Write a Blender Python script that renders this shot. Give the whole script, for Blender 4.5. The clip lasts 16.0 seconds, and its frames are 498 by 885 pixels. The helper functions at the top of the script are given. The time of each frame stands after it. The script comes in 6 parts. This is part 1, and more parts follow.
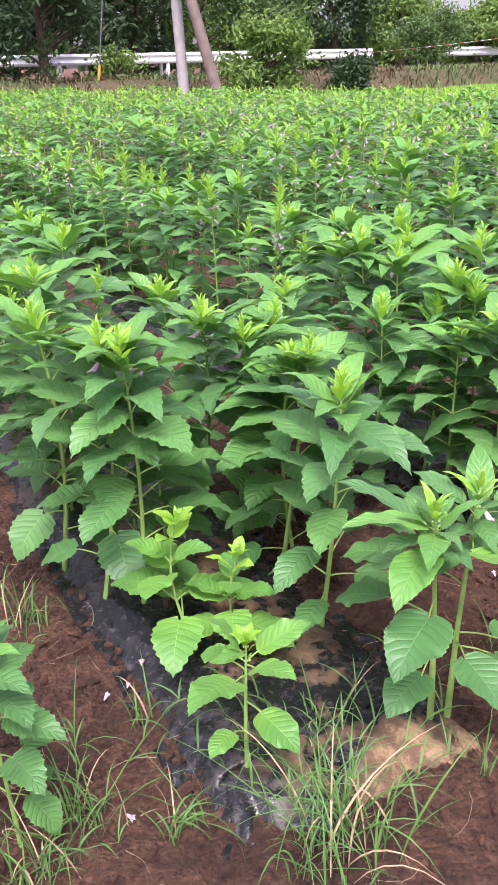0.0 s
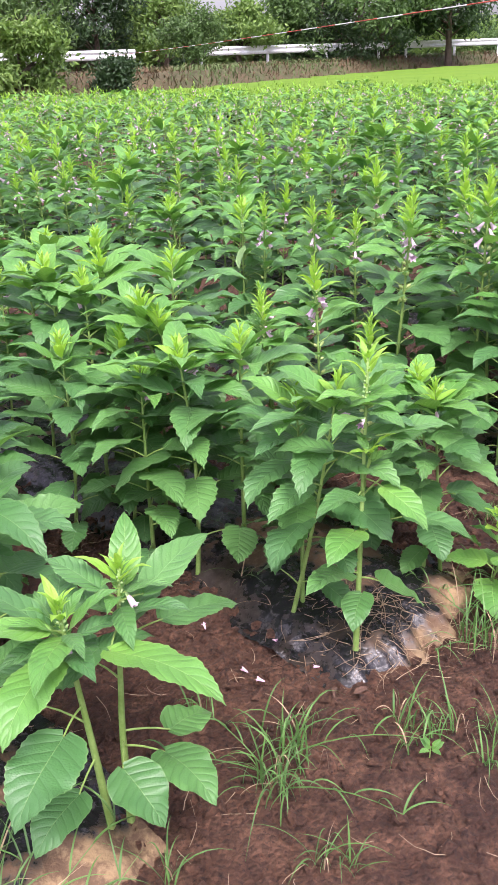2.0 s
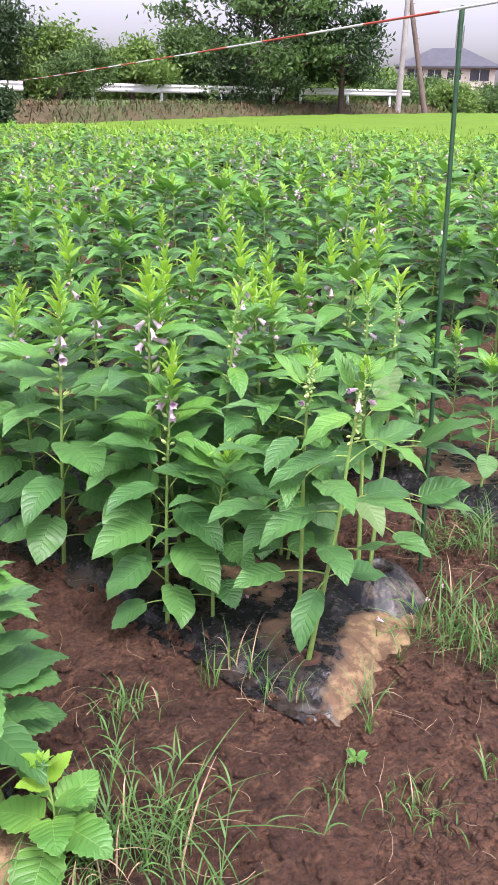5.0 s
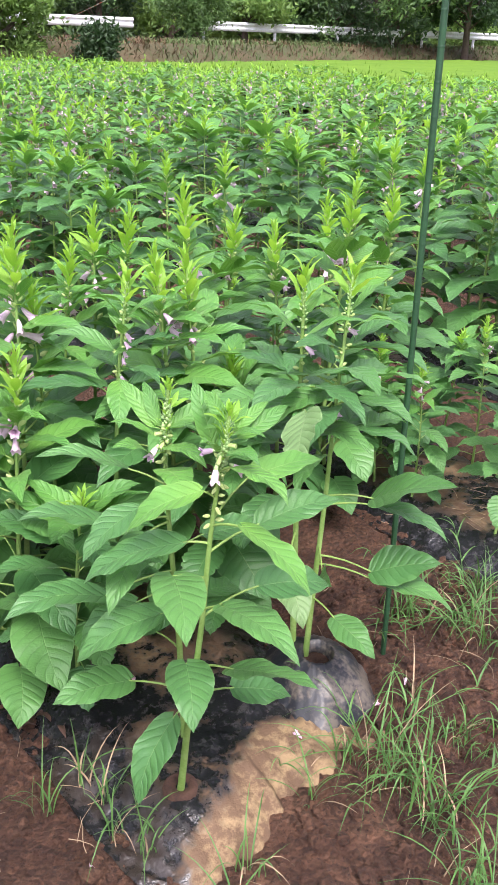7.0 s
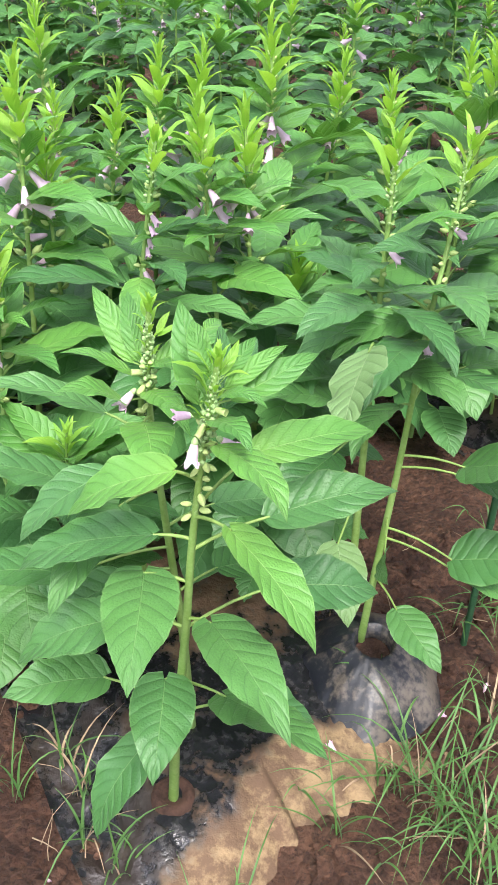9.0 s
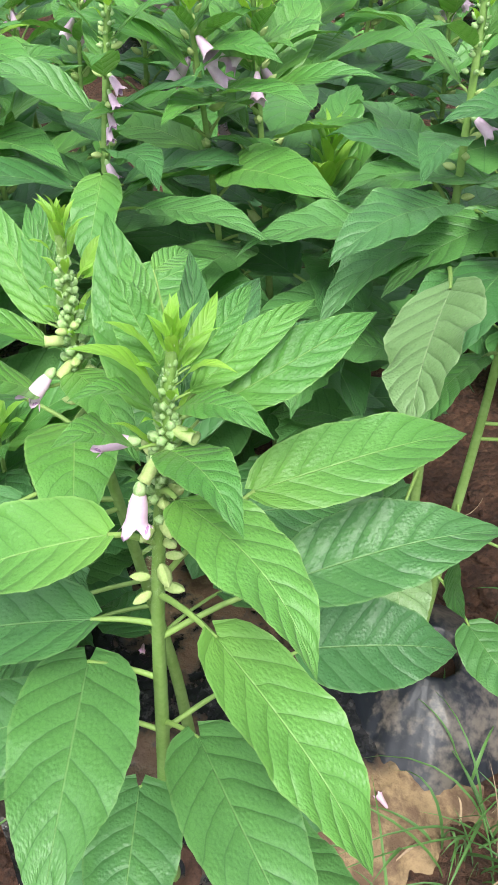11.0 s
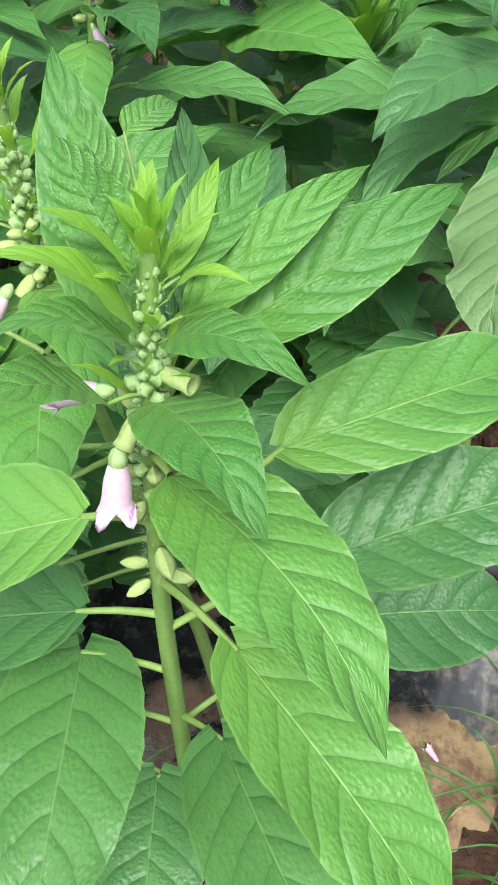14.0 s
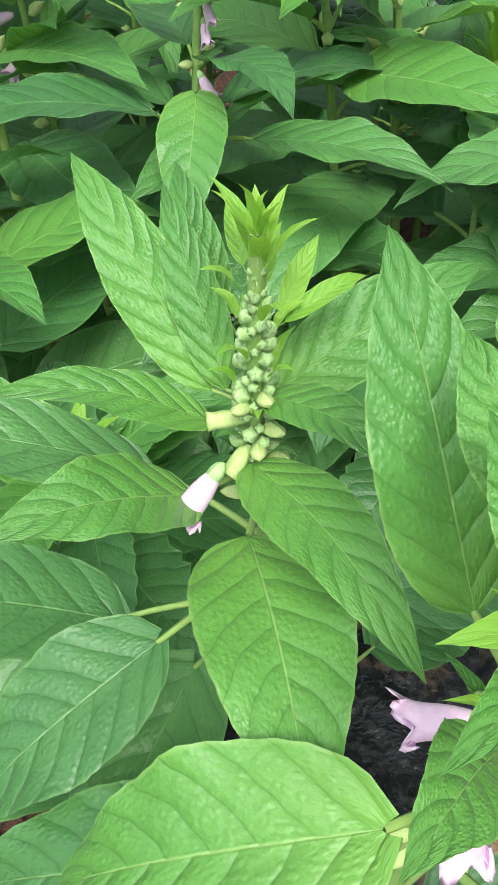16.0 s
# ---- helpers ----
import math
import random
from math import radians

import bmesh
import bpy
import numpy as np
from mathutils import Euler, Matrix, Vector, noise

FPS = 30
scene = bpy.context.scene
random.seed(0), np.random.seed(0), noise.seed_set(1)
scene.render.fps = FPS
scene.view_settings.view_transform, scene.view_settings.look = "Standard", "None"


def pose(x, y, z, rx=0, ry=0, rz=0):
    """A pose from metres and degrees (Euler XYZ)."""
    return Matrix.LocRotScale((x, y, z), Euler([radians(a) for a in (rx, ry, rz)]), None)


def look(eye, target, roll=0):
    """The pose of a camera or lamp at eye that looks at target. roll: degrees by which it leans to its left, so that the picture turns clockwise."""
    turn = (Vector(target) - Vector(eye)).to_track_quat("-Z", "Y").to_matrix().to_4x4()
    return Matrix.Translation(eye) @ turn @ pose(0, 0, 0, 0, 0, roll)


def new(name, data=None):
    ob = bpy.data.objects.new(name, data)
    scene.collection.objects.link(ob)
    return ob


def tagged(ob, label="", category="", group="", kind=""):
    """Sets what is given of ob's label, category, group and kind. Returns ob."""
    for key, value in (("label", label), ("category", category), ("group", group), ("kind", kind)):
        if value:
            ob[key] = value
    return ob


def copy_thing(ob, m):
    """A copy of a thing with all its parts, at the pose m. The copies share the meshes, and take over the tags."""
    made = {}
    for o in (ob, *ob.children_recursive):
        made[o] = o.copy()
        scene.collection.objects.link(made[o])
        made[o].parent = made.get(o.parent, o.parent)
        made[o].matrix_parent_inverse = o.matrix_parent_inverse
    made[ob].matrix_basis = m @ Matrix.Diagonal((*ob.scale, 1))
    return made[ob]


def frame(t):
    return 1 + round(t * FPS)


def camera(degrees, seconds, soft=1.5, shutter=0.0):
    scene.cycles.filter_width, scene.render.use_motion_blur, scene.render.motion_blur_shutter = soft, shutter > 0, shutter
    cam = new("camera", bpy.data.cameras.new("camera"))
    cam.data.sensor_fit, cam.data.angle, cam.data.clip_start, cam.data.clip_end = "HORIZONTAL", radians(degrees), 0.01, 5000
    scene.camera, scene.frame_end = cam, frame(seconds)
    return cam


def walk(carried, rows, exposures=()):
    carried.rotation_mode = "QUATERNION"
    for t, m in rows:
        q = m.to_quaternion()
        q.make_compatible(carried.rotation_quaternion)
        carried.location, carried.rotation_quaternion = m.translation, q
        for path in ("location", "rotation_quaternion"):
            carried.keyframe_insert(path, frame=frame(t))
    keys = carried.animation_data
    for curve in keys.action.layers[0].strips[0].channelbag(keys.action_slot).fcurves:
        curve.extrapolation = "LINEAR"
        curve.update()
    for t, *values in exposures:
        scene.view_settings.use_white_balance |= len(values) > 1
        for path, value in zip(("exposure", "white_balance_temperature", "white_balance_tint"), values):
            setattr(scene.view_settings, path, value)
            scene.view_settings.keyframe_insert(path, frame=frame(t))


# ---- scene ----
cam = camera(33.1, 16.0, 1.1)
PATH = [
    (0, (0.413, 0.192, 1.203), (0.187, 2.0, 0.378), -1.5),
    (0.5, (0.489, 0.212, 1.207), (0.371, 2.031, 0.383), -1.4),
    (1, (0.54, 0.272, 1.205), (0.552, 2.093, 0.379), -1.4),
    (1.5, (0.63, 0.373, 1.212), (0.756, 2.188, 0.383), -1.9),
    (2, (0.741, 0.443, 1.219), (0.952, 2.247, 0.381), -2.3),
    (2.5, (0.873, 0.538, 1.218), (1.106, 2.339, 0.381), -1.7),
    (3, (1.025, 0.621, 1.24), (1.266, 2.428, 0.417), -1.1),
    (3.5, (1.133, 0.674, 1.236), (1.397, 2.488, 0.437), -0.9),
    (4, (1.259, 0.773, 1.233), (1.578, 2.586, 0.451), -0.8),
    (4.5, (1.411, 0.867, 1.231), (1.795, 2.672, 0.46), -0.0),
    (5, (1.593, 0.955, 1.24), (2.026, 2.751, 0.473), 0.8),
    (5.2, (1.649, 0.966, 1.241), (2.097, 2.759, 0.477), 1.1),
    (7.3, (2.144, 1.535, 1.171), (2.284, 3.301, 0.241), 1.6),
    (7.5, (2.163, 1.57, 1.158), (2.267, 3.317, 0.19), 1.2),
    (8, (2.173, 1.645, 1.144), (2.23, 3.364, 0.123), 0.7),
    (8.5, (2.188, 1.74, 1.117), (2.178, 3.424, 0.037), 1.5),
    (9, (2.25, 1.836, 1.093), (2.138, 3.475, -0.048), 2.3),
    (9.5, (2.309, 1.905, 1.063), (2.107, 3.508, -0.117), 2.0),
    (10, (2.295, 1.989, 1.013), (2.082, 3.553, -0.216), 1.0),
    (10.2, (2.276, 2.031, 0.997), (2.076, 3.579, -0.253), 0.7),
    (12.3, (2.232, 2.217, 0.892), (2.056, 3.635, -0.507), -1.9),
    (12.5, (2.231, 2.216, 0.885), (2.049, 3.629, -0.518), -2.4),
    (13, (2.231, 2.21, 0.894), (2.034, 3.604, -0.526), -3.6),
    (13.5, (2.233, 2.228, 0.895), (2.023, 3.589, -0.555), -4.2),
    (14, (2.234, 2.249, 0.88), (2.006, 3.579, -0.596), -4.2),
    (14.5, (2.23, 2.267, 0.88), (1.981, 3.563, -0.622), -3.8),
    (15, (2.213, 2.291, 0.889), (1.941, 3.553, -0.638), -3.3),
    (15.5, (2.181, 2.308, 0.889), (1.969, 3.557, -0.659), -2.2),
    (15.7, (2.16, 2.325, 0.884), (1.966, 3.59, -0.652), -3.4),
    (16, (2.13, 2.343, 0.882), (1.911, 3.659, -0.608), -4.4),
]
walk(cam, [(t, look(eye, target, roll)) for t, eye, target, roll in PATH],
     exposures=[(0, 1.36, 6500, 29), (5.2, 1.26, 6500, 25), (8.0, 1.28, 6500, 17), (10.2, 1.1, 6500, 9), (12.3, 0.86, 6500, 6), (16, 0.83, 6500, 5)])

# ---- light ----
world = bpy.data.worlds.new("overcast_sky")
scene.world = world
world.use_nodes = True
wn, wl = world.node_tree.nodes, world.node_tree.links
sky = wn.new("ShaderNodeTexSky")
sky.sky_type, sky.sun_disc = "NISHITA", False
sky.sun_elevation, sky.sun_rotation = radians(58), radians(200)
sky.air_density, sky.dust_density, sky.ozone_density = 1.0, 3.0, 1.0
veil = wn.new("ShaderNodeHueSaturation")
veil.inputs["Saturation"].default_value = 0.32
veil.inputs["Hue"].default_value = 0.53
wl.new(sky.outputs[0], veil.inputs["Color"])
# an overcast sky is brighter overhead than at the horizon
where = wn.new("ShaderNodeTexCoord")
apart = wn.new("ShaderNodeSeparateXYZ")
rise = wn.new("ShaderNodeMapRange")
rise.inputs["From Min"].default_value, rise.inputs["From Max"].default_value = 0.0, 0.9
rise.inputs["To Min"].default_value, rise.inputs["To Max"].default_value = 0.66, 1.22
grade = wn.new("ShaderNodeMix")
grade.data_type, grade.blend_type = "RGBA", "MULTIPLY"
grade.inputs[0].default_value = 1.0
wl.new(where.outputs["Generated"], apart.inputs[0])
wl.new(apart.outputs[2], rise.inputs[0])
wl.new(veil.outputs[0], grade.inputs[6])
wl.new(rise.outputs[0], grade.inputs[7])
cast = wn.new("ShaderNodeMix")
cast.data_type, cast.blend_type = "RGBA", "MULTIPLY"
cast.inputs[0].default_value = 1.0
cast.inputs[7].default_value = (0.965, 0.98, 1.06, 1)
wl.new(grade.outputs[2], cast.inputs[6])
wl.new(cast.outputs[2], wn["Background"].inputs["Color"])
wn["Background"].inputs["Strength"].default_value = 0.15
sun = new("sun", bpy.data.lights.new("sun", "SUN"))
sun.data.energy, sun.data.angle, sun.data.color = 2.1, radians(18), (1.0, 0.97, 0.92)
sun.matrix_world = look((0, 0, 20), (0 - 4, 0 + 11, 0))

# ---- materials ----


def material(name):
    m = bpy.data.materials.new(name)
    m.use_nodes = True
    return m, m.node_tree.nodes, m.node_tree.links, m.node_tree.nodes["Principled BSDF"]


def math_node(nodes, links, op, a, b=None, c=None):
    n = nodes.new("ShaderNodeMath")
    n.operation = op
    for i, v in enumerate((a, b, c)):
        if v is None:
            continue
        if isinstance(v, (int, float)):
            n.inputs[i].default_value = v
        else:
            links.new(v, n.inputs[i])
    return n.outputs[0]


def mix_color(nodes, links, fac, a, b, blend="MIX"):
    n = nodes.new("ShaderNodeMix")
    n.data_type, n.blend_type = "RGBA", blend
    for i, v in ((0, fac), (6, a), (7, b)):
        if isinstance(v, (int, float)):
            n.inputs[i].default_value = v
        elif isinstance(v, tuple):
            n.inputs[i].default_value = (*v, 1)
        else:
            links.new(v, n.inputs[i])
    return n.outputs[2]


def noise_tex(nodes, links, scale, detail=3.0, rough=0.55, vector=None):
    n = nodes.new("ShaderNodeTexNoise")
    n.inputs["Scale"].default_value, n.inputs["Detail"].default_value, n.inputs["Roughness"].default_value = scale, detail, rough
    if vector is None:
        vector = nodes.new("ShaderNodeTexCoord").outputs["Object"]
    links.new(vector, n.inputs["Vector"])
    return n.outputs["Fac"]


def ramp(nodes, links, fac, lo, hi):
    n = nodes.new("ShaderNodeMapRange")
    n.interpolation_type = "SMOOTHSTEP"
    n.inputs["From Min"].default_value, n.inputs["From Max"].default_value = lo, hi
    links.new(fac, n.inputs["Value"])
    return n.outputs["Result"]


def bump(nodes, links, height, bsdf, strength, distance):
    n = nodes.new("ShaderNodeBump")
    n.inputs["Strength"].default_value, n.inputs["Distance"].default_value = strength, distance
    links.new(height, n.inputs["Height"])
    links.new(n.outputs[0], bsdf.inputs["Normal"])
    return n.outputs[0]


def plain(name, color, other=None, scale=20.0, roughness=0.7, relief=0.3, size=0.004, metallic=0.0, lo=0.35, hi=0.65):
    """A surface of two mottled colours with a fine relief."""
    m, nodes, links, bsdf = material(name)
    bsdf.inputs["Roughness"].default_value, bsdf.inputs["Metallic"].default_value = roughness, metallic
    coarse = noise_tex(nodes, links, scale)
    fine = noise_tex(nodes, links, scale * 7, 2.0)
    both = math_node(nodes, links, "MULTIPLY_ADD", fine, 0.4, math_node(nodes, links, "MULTIPLY", coarse, 0.6))
    links.new(mix_color(nodes, links, ramp(nodes, links, both, lo, hi), color, other or tuple(c * 0.7 for c in color)), bsdf.inputs["Base Color"])
    if relief:
        bump(nodes, links, both, bsdf, relief, size)
    return m


def leaf_material(name, color, dark, vein, through_color, thin=0.20, veins=8.0, rough=0.38, relief=0.70, fresh=0.0):
    """A leaf blade: a pale midrib, side veins that sweep to the tip, quilted fields between them, light through it. The
    shade in the vein grooves is painted into the colour.
    """
    m, nodes, links, bsdf = material(name)
    uv = nodes.new("ShaderNodeUVMap")
    sep = nodes.new("ShaderNodeSeparateXYZ")
    links.new(uv.outputs[0], sep.inputs[0])
    u, v = sep.outputs[0], sep.outputs[1]
    info = nodes.new("ShaderNodeObjectInfo")
    geo = nodes.new("ShaderNodeNewGeometry")
    rnd = math_node(nodes, links, "FRACT", math_node(nodes, links, "ADD", info.outputs["Random"], geo.outputs["Random Per Island"]))
    side = math_node(nodes, links, "MULTIPLY", math_node(nodes, links, "ABSOLUTE", math_node(nodes, links, "SUBTRACT", u, 0.5)), 2.0)
    wob = noise_tex(nodes, links, 3.0, 2.0, 0.5, uv.outputs[0])
    phase = math_node(nodes, links, "MULTIPLY_ADD", v, veins, math_node(nodes, links, "MULTIPLY", math_node(nodes, links, "POWER", side, 1.2), -1.55))
    phase = math_node(nodes, links, "MULTIPLY_ADD", wob, 0.5, phase)
    phase = math_node(nodes, links, "MULTIPLY_ADD", math_node(nodes, links, "GREATER_THAN", u, 0.5), 0.37, phase)
    phase = math_node(nodes, links, "ADD", phase, rnd)
    fr = math_node(nodes, links, "FRACT", phase)
    tri = math_node(nodes, links, "MULTIPLY", math_node(nodes, links, "ABSOLUTE", math_node(nodes, links, "SUBTRACT", fr, 0.5)), 2.0)
    groove_shade = ramp(nodes, links, tri, 0.90, 1.0)
    mid = math_node(nodes, links, "SUBTRACT", 1.0, ramp(nodes, links, side, 0.0, 0.030))
    stretch = nodes.new("ShaderNodeMapping")
    stretch.inputs["Scale"].default_value = (1.0, 2.0, 1.0)
    links.new(uv.outputs[0], stretch.inputs["Vector"])
    net = nodes.new("ShaderNodeTexVoronoi")
    net.feature = "SMOOTH_F1"
    net.inputs["Scale"].default_value = 24.0
    net.inputs["Smoothness"].default_value = 0.5
    links.new(stretch.outputs[0], net.inputs["Vector"])
    cells = math_node(nodes, links, "SUBTRACT", 1.0, ramp(nodes, links, net.outputs["Distance"], 0.05, 0.75))
    grain = noise_tex(nodes, links, 60.0, 3.0, 0.6, stretch.outputs[0])
    rim = ramp(nodes, links, side, 0.93, 1.0)
    mask = math_node(nodes, links, "MAXIMUM", mid, math_node(nodes, links, "MULTIPLY", rim, 0.6))
    blot = noise_tex(nodes, links, 3.0, 2.0, 0.5, uv.outputs[0])
    tone = math_node(nodes, links, "MULTIPLY_ADD", blot, 0.5, math_node(nodes, links, "MULTIPLY", rnd, 0.6))
    body = mix_color(nodes, links, ramp(nodes, links, tone, 0.15, 0.85), color, dark)
    # shade of the recessed side veins, painted as a darker green
    body = mix_color(nodes, links, math_node(nodes, links, "MULTIPLY", groove_shade, 0.55), body, tuple(c * 0.6 for c in dark))
    body = mix_color(nodes, links, math_node(nodes, links, "MULTIPLY", grain, 0.22), body, tuple(c * 0.65 for c in dark))
    mesh_net = nodes.new("ShaderNodeTexVoronoi")
    mesh_net.feature = "DISTANCE_TO_EDGE"
    mesh_net.inputs["Scale"].default_value = 26.0
    links.new(stretch.outputs[0], mesh_net.inputs["Vector"])
    threads = math_node(nodes, links, "SUBTRACT", 1.0, ramp(nodes, links, mesh_net.outputs["Distance"], 0.0, 0.10))
    # the finer vein net gets its groove shade painted the same way
    body = mix_color(nodes, links, math_node(nodes, links, "MULTIPLY", threads, 0.32), body, tuple(c * 0.6 for c in dark))
    if fresh:
        young_end = math_node(nodes, links, "POWER", math_node(nodes, links, "SUBTRACT", 1.0, v), 4.0)
        body = mix_color(nodes, links, math_node(nodes, links, "MULTIPLY", young_end, fresh), body, (0.26, 0.50, 0.07))
    tint = mix_color(nodes, links, math_node(nodes, links, "MULTIPLY", mask, 0.7), body, vein)
    links.new(tint, bsdf.inputs["Base Color"])
    links.new(math_node(nodes, links, "MULTIPLY_ADD", grain, 0.16, rough - 0.06), bsdf.inputs["Roughness"])
    bsdf.inputs["Specular IOR Level"].default_value = 0.5
    bsdf.inputs["Sheen Weight"].default_value = 0.05
    bsdf.inputs["Sheen Roughness"].default_value = 0.4
    pillow = math_node(nodes, links, "SUBTRACT", 1.0, math_node(nodes, links, "POWER", tri, 2.6))
    height = math_node(nodes, links, "MULTIPLY_ADD", cells, 0.22, math_node(nodes, links, "MULTIPLY", pillow, 0.80))
    height = math_node(nodes, links, "MULTIPLY_ADD", grain, 0.14, height)
    height = math_node(nodes, links, "SUBTRACT", height, math_node(nodes, links, "MULTIPLY", mid, 0.25))
    normal = bump(nodes, links, height, bsdf, relief, 0.0019)
    tl = nodes.new("ShaderNodeBsdfTranslucent")
    tl.inputs["Color"].default_value = (*through_color, 1)
    links.new(normal, tl.inputs["Normal"])
    mixer = nodes.new("ShaderNodeMixShader")
    mixer.inputs[0].default_value = thin
    links.new(bsdf.outputs[0], mixer.inputs[1])
    links.new(tl.outputs[0], mixer.inputs[2])
    links.new(mixer.outputs[0], nodes["Material Output"].inputs["Surface"])
    return m


LEAF = leaf_material("sesame_leaf", (0.112, 0.288, 0.070), (0.062, 0.186, 0.055), (0.20, 0.36, 0.12), (0.14, 0.40, 0.05))
UPPER = leaf_material("sesame_upper_leaf", (0.128, 0.335, 0.060), (0.082, 0.250, 0.050), (0.30, 0.48, 0.14), (0.20, 0.48, 0.05), 0.20, 8.0, 0.40, 0.62, 0.35)
YOUNG = leaf_material("sesame_young_leaf", (0.34, 0.59, 0.080), (0.24, 0.49, 0.064), (0.45, 0.65, 0.16), (0.44, 0.76, 0.06), 0.40, 7.0, 0.42, 0.3)
UNDER = leaf_material("sesame_leaf_underside", (0.23, 0.38, 0.145), (0.18, 0.32, 0.115), (0.36, 0.48, 0.24), (0.25, 0.42, 0.10))
STEM = plain("sesame_stem", (0.17, 0.30, 0.06), (0.24, 0.38, 0.11), 30.0, 0.6, 0.3, 0.001)
PETIOLE = plain("sesame_petiole", (0.27, 0.42, 0.10), (0.20, 0.32, 0.08), 25.0, 0.6, 0.2, 0.0008)
CAPSULE = plain("sesame_capsule", (0.46, 0.56, 0.22), (0.34, 0.47, 0.14), 90.0, 0.75, 0.5, 0.0008)
BUD = plain("sesame_bud", (0.26, 0.44, 0.14), (0.42, 0.56, 0.27), 220.0, 0.8, 0.5, 0.0008)
CORONA = plain("sesame_corolla", (0.74, 0.56, 0.68), (0.64, 0.42, 0.57), 45.0, 0.6, 0.2, 0.0006)
THROAT = plain("sesame_corolla_throat", (0.42, 0.20, 0.42), (0.56, 0.34, 0.54), 60.0, 0.6, 0.2, 0.0006)
HAIR = plain("sesame_hair", (0.48, 0.60, 0.36), (0.40, 0.54, 0.28), 80.0, 0.7, 0.0)
GRASS = leaf_material("weed_grass_blade", (0.12, 0.26, 0.06), (0.07, 0.17, 0.045), (0.20, 0.38, 0.12), (0.18, 0.42, 0.06), 0.2, 1.0, 0.5, 0.2)
DRY = plain("dry_straw", (0.42, 0.31, 0.19), (0.28, 0.19, 0.12), 30.0, 0.85, 0.3, 0.001)
WITHERED = plain("withered_leaf_brown", (0.15, 0.085, 0.055), (0.08, 0.042, 0.028), 60.0, 0.85, 0.6, 0.002)
PETAL = plain("fallen_petal", (0.62, 0.36, 0.50), (0.58, 0.46, 0.46), 60.0, 0.7, 0.2, 0.001)

# soil: reddish brown crumbs with damp and dry patches, shade of gaps and cracks painted in
SOIL, nodes, links, bsdf = material("red_brown_soil")
big = noise_tex(nodes, links, 1.6, 4.0)
mid_n = noise_tex(nodes, links, 16.0, 5.0, 0.65)
crumb = noise_tex(nodes, links, 110.0, 6.0, 0.75)
pebble = nodes.new("ShaderNodeTexVoronoi")
pebble.inputs["Scale"].default_value = 85.0
geo_s = nodes.new("ShaderNodeNewGeometry")
links.new(geo_s.outputs["Position"], pebble.inputs["Vector"])
crack = nodes.new("ShaderNodeTexVoronoi")
crack.feature = "DISTANCE_TO_EDGE"
crack.inputs["Scale"].default_value = 22.0
warp = nodes.new("ShaderNodeTexNoise")
warp.inputs["Scale"].default_value = 18.0
links.new(geo_s.outputs["Position"], warp.inputs["Vector"])
bent = nodes.new("ShaderNodeVectorMath")
bent.operation = "MULTIPLY_ADD"
bent.inputs[1].default_value = (0.05, 0.05, 0.05)
links.new(warp.outputs["Color"], bent.inputs[0])
links.new(geo_s.outputs["Position"], bent.inputs[2])
links.new(bent.outputs[0], crack.inputs["Vector"])
split = math_node(nodes, links, "MULTIPLY", math_node(nodes, links, "SUBTRACT", 1.0, ramp(nodes, links, crack.outputs["Distance"], 0.0, 0.045)), ramp(nodes, links, big, 0.56, 0.68))
c1 = mix_color(nodes, links, ramp(nodes, links, big, 0.35, 0.7), (0.068, 0.0265, 0.0135), (0.125, 0.054, 0.0275))
c2 = mix_color(nodes, links, ramp(nodes, links, mid_n, 0.42, 0.70), c1, (0.190, 0.092, 0.051))
# dark colour in place of the shade in gaps between crumbs
c3 = mix_color(nodes, links, ramp(nodes, links, crumb, 0.50, 0.72), c2, (0.026, 0.011, 0.007))
# and of the shade down in the cracks
c4 = mix_color(nodes, links, math_node(nodes, links, "MULTIPLY", split, 0.6), c3, (0.018, 0.008, 0.005))
lumps = mix_color(nodes, links, 0.75, (1.0, 1.0, 1.0), math_node(nodes, links, "MULTIPLY_ADD", math_node(nodes, links, "FRACT", math_node(nodes, links, "MULTIPLY", pebble.outputs["Color"], 7.3)), 0.7, 0.65))
links.new(mix_color(nodes, links, 1.0, c4, lumps, "MULTIPLY"), bsdf.inputs["Base Color"])
bsdf.inputs["Roughness"].default_value = 0.85
relief_s = math_node(nodes, links, "MULTIPLY_ADD", crumb, 0.55, math_node(nodes, links, "MULTIPLY_ADD", pebble.outputs["Distance"], -0.5, mid_n))
bump(nodes, links, math_node(nodes, links, "MULTIPLY_ADD", split, -0.35, relief_s), bsdf, 1.0, 0.045)

# mulch film: black plastic, dusted with tan mud
FILM, nodes, links, bsdf = material("black_mulch_film")
d1 = noise_tex(nodes, links, 3.2, 4.0, 0.6)
d2 = noise_tex(nodes, links, 22.0, 5.0, 0.7)
dust = ramp(nodes, links, math_node(nodes, links, "MULTIPLY_ADD", d2, 0.45, math_node(nodes, links, "MULTIPLY", d1, 0.6)), 0.52, 0.60)
fuv = nodes.new("ShaderNodeUVMap")
fsep = nodes.new("ShaderNodeSeparateXYZ")
links.new(fuv.outputs[0], fsep.inputs[0])
off_mid = math_node(nodes, links, "ABSOLUTE", math_node(nodes, links, "SUBTRACT", fsep.outputs[0], 0.27))
clean = ramp(nodes, links, off_mid, 0.11, 0.20)
dust = math_node(nodes, links, "MULTIPLY", dust, math_node(nodes, links, "SUBTRACT", 1.0, math_node(nodes, links, "MULTIPLY", clean, 0.85)))
end_mud = math_node(nodes, links, "MULTIPLY_ADD", d1, 0.34, math_node(nodes, links, "MULTIPLY_ADD", d2, 0.16, math_node(nodes, links, "MULTIPLY", fsep.outputs[1], -1.0)))
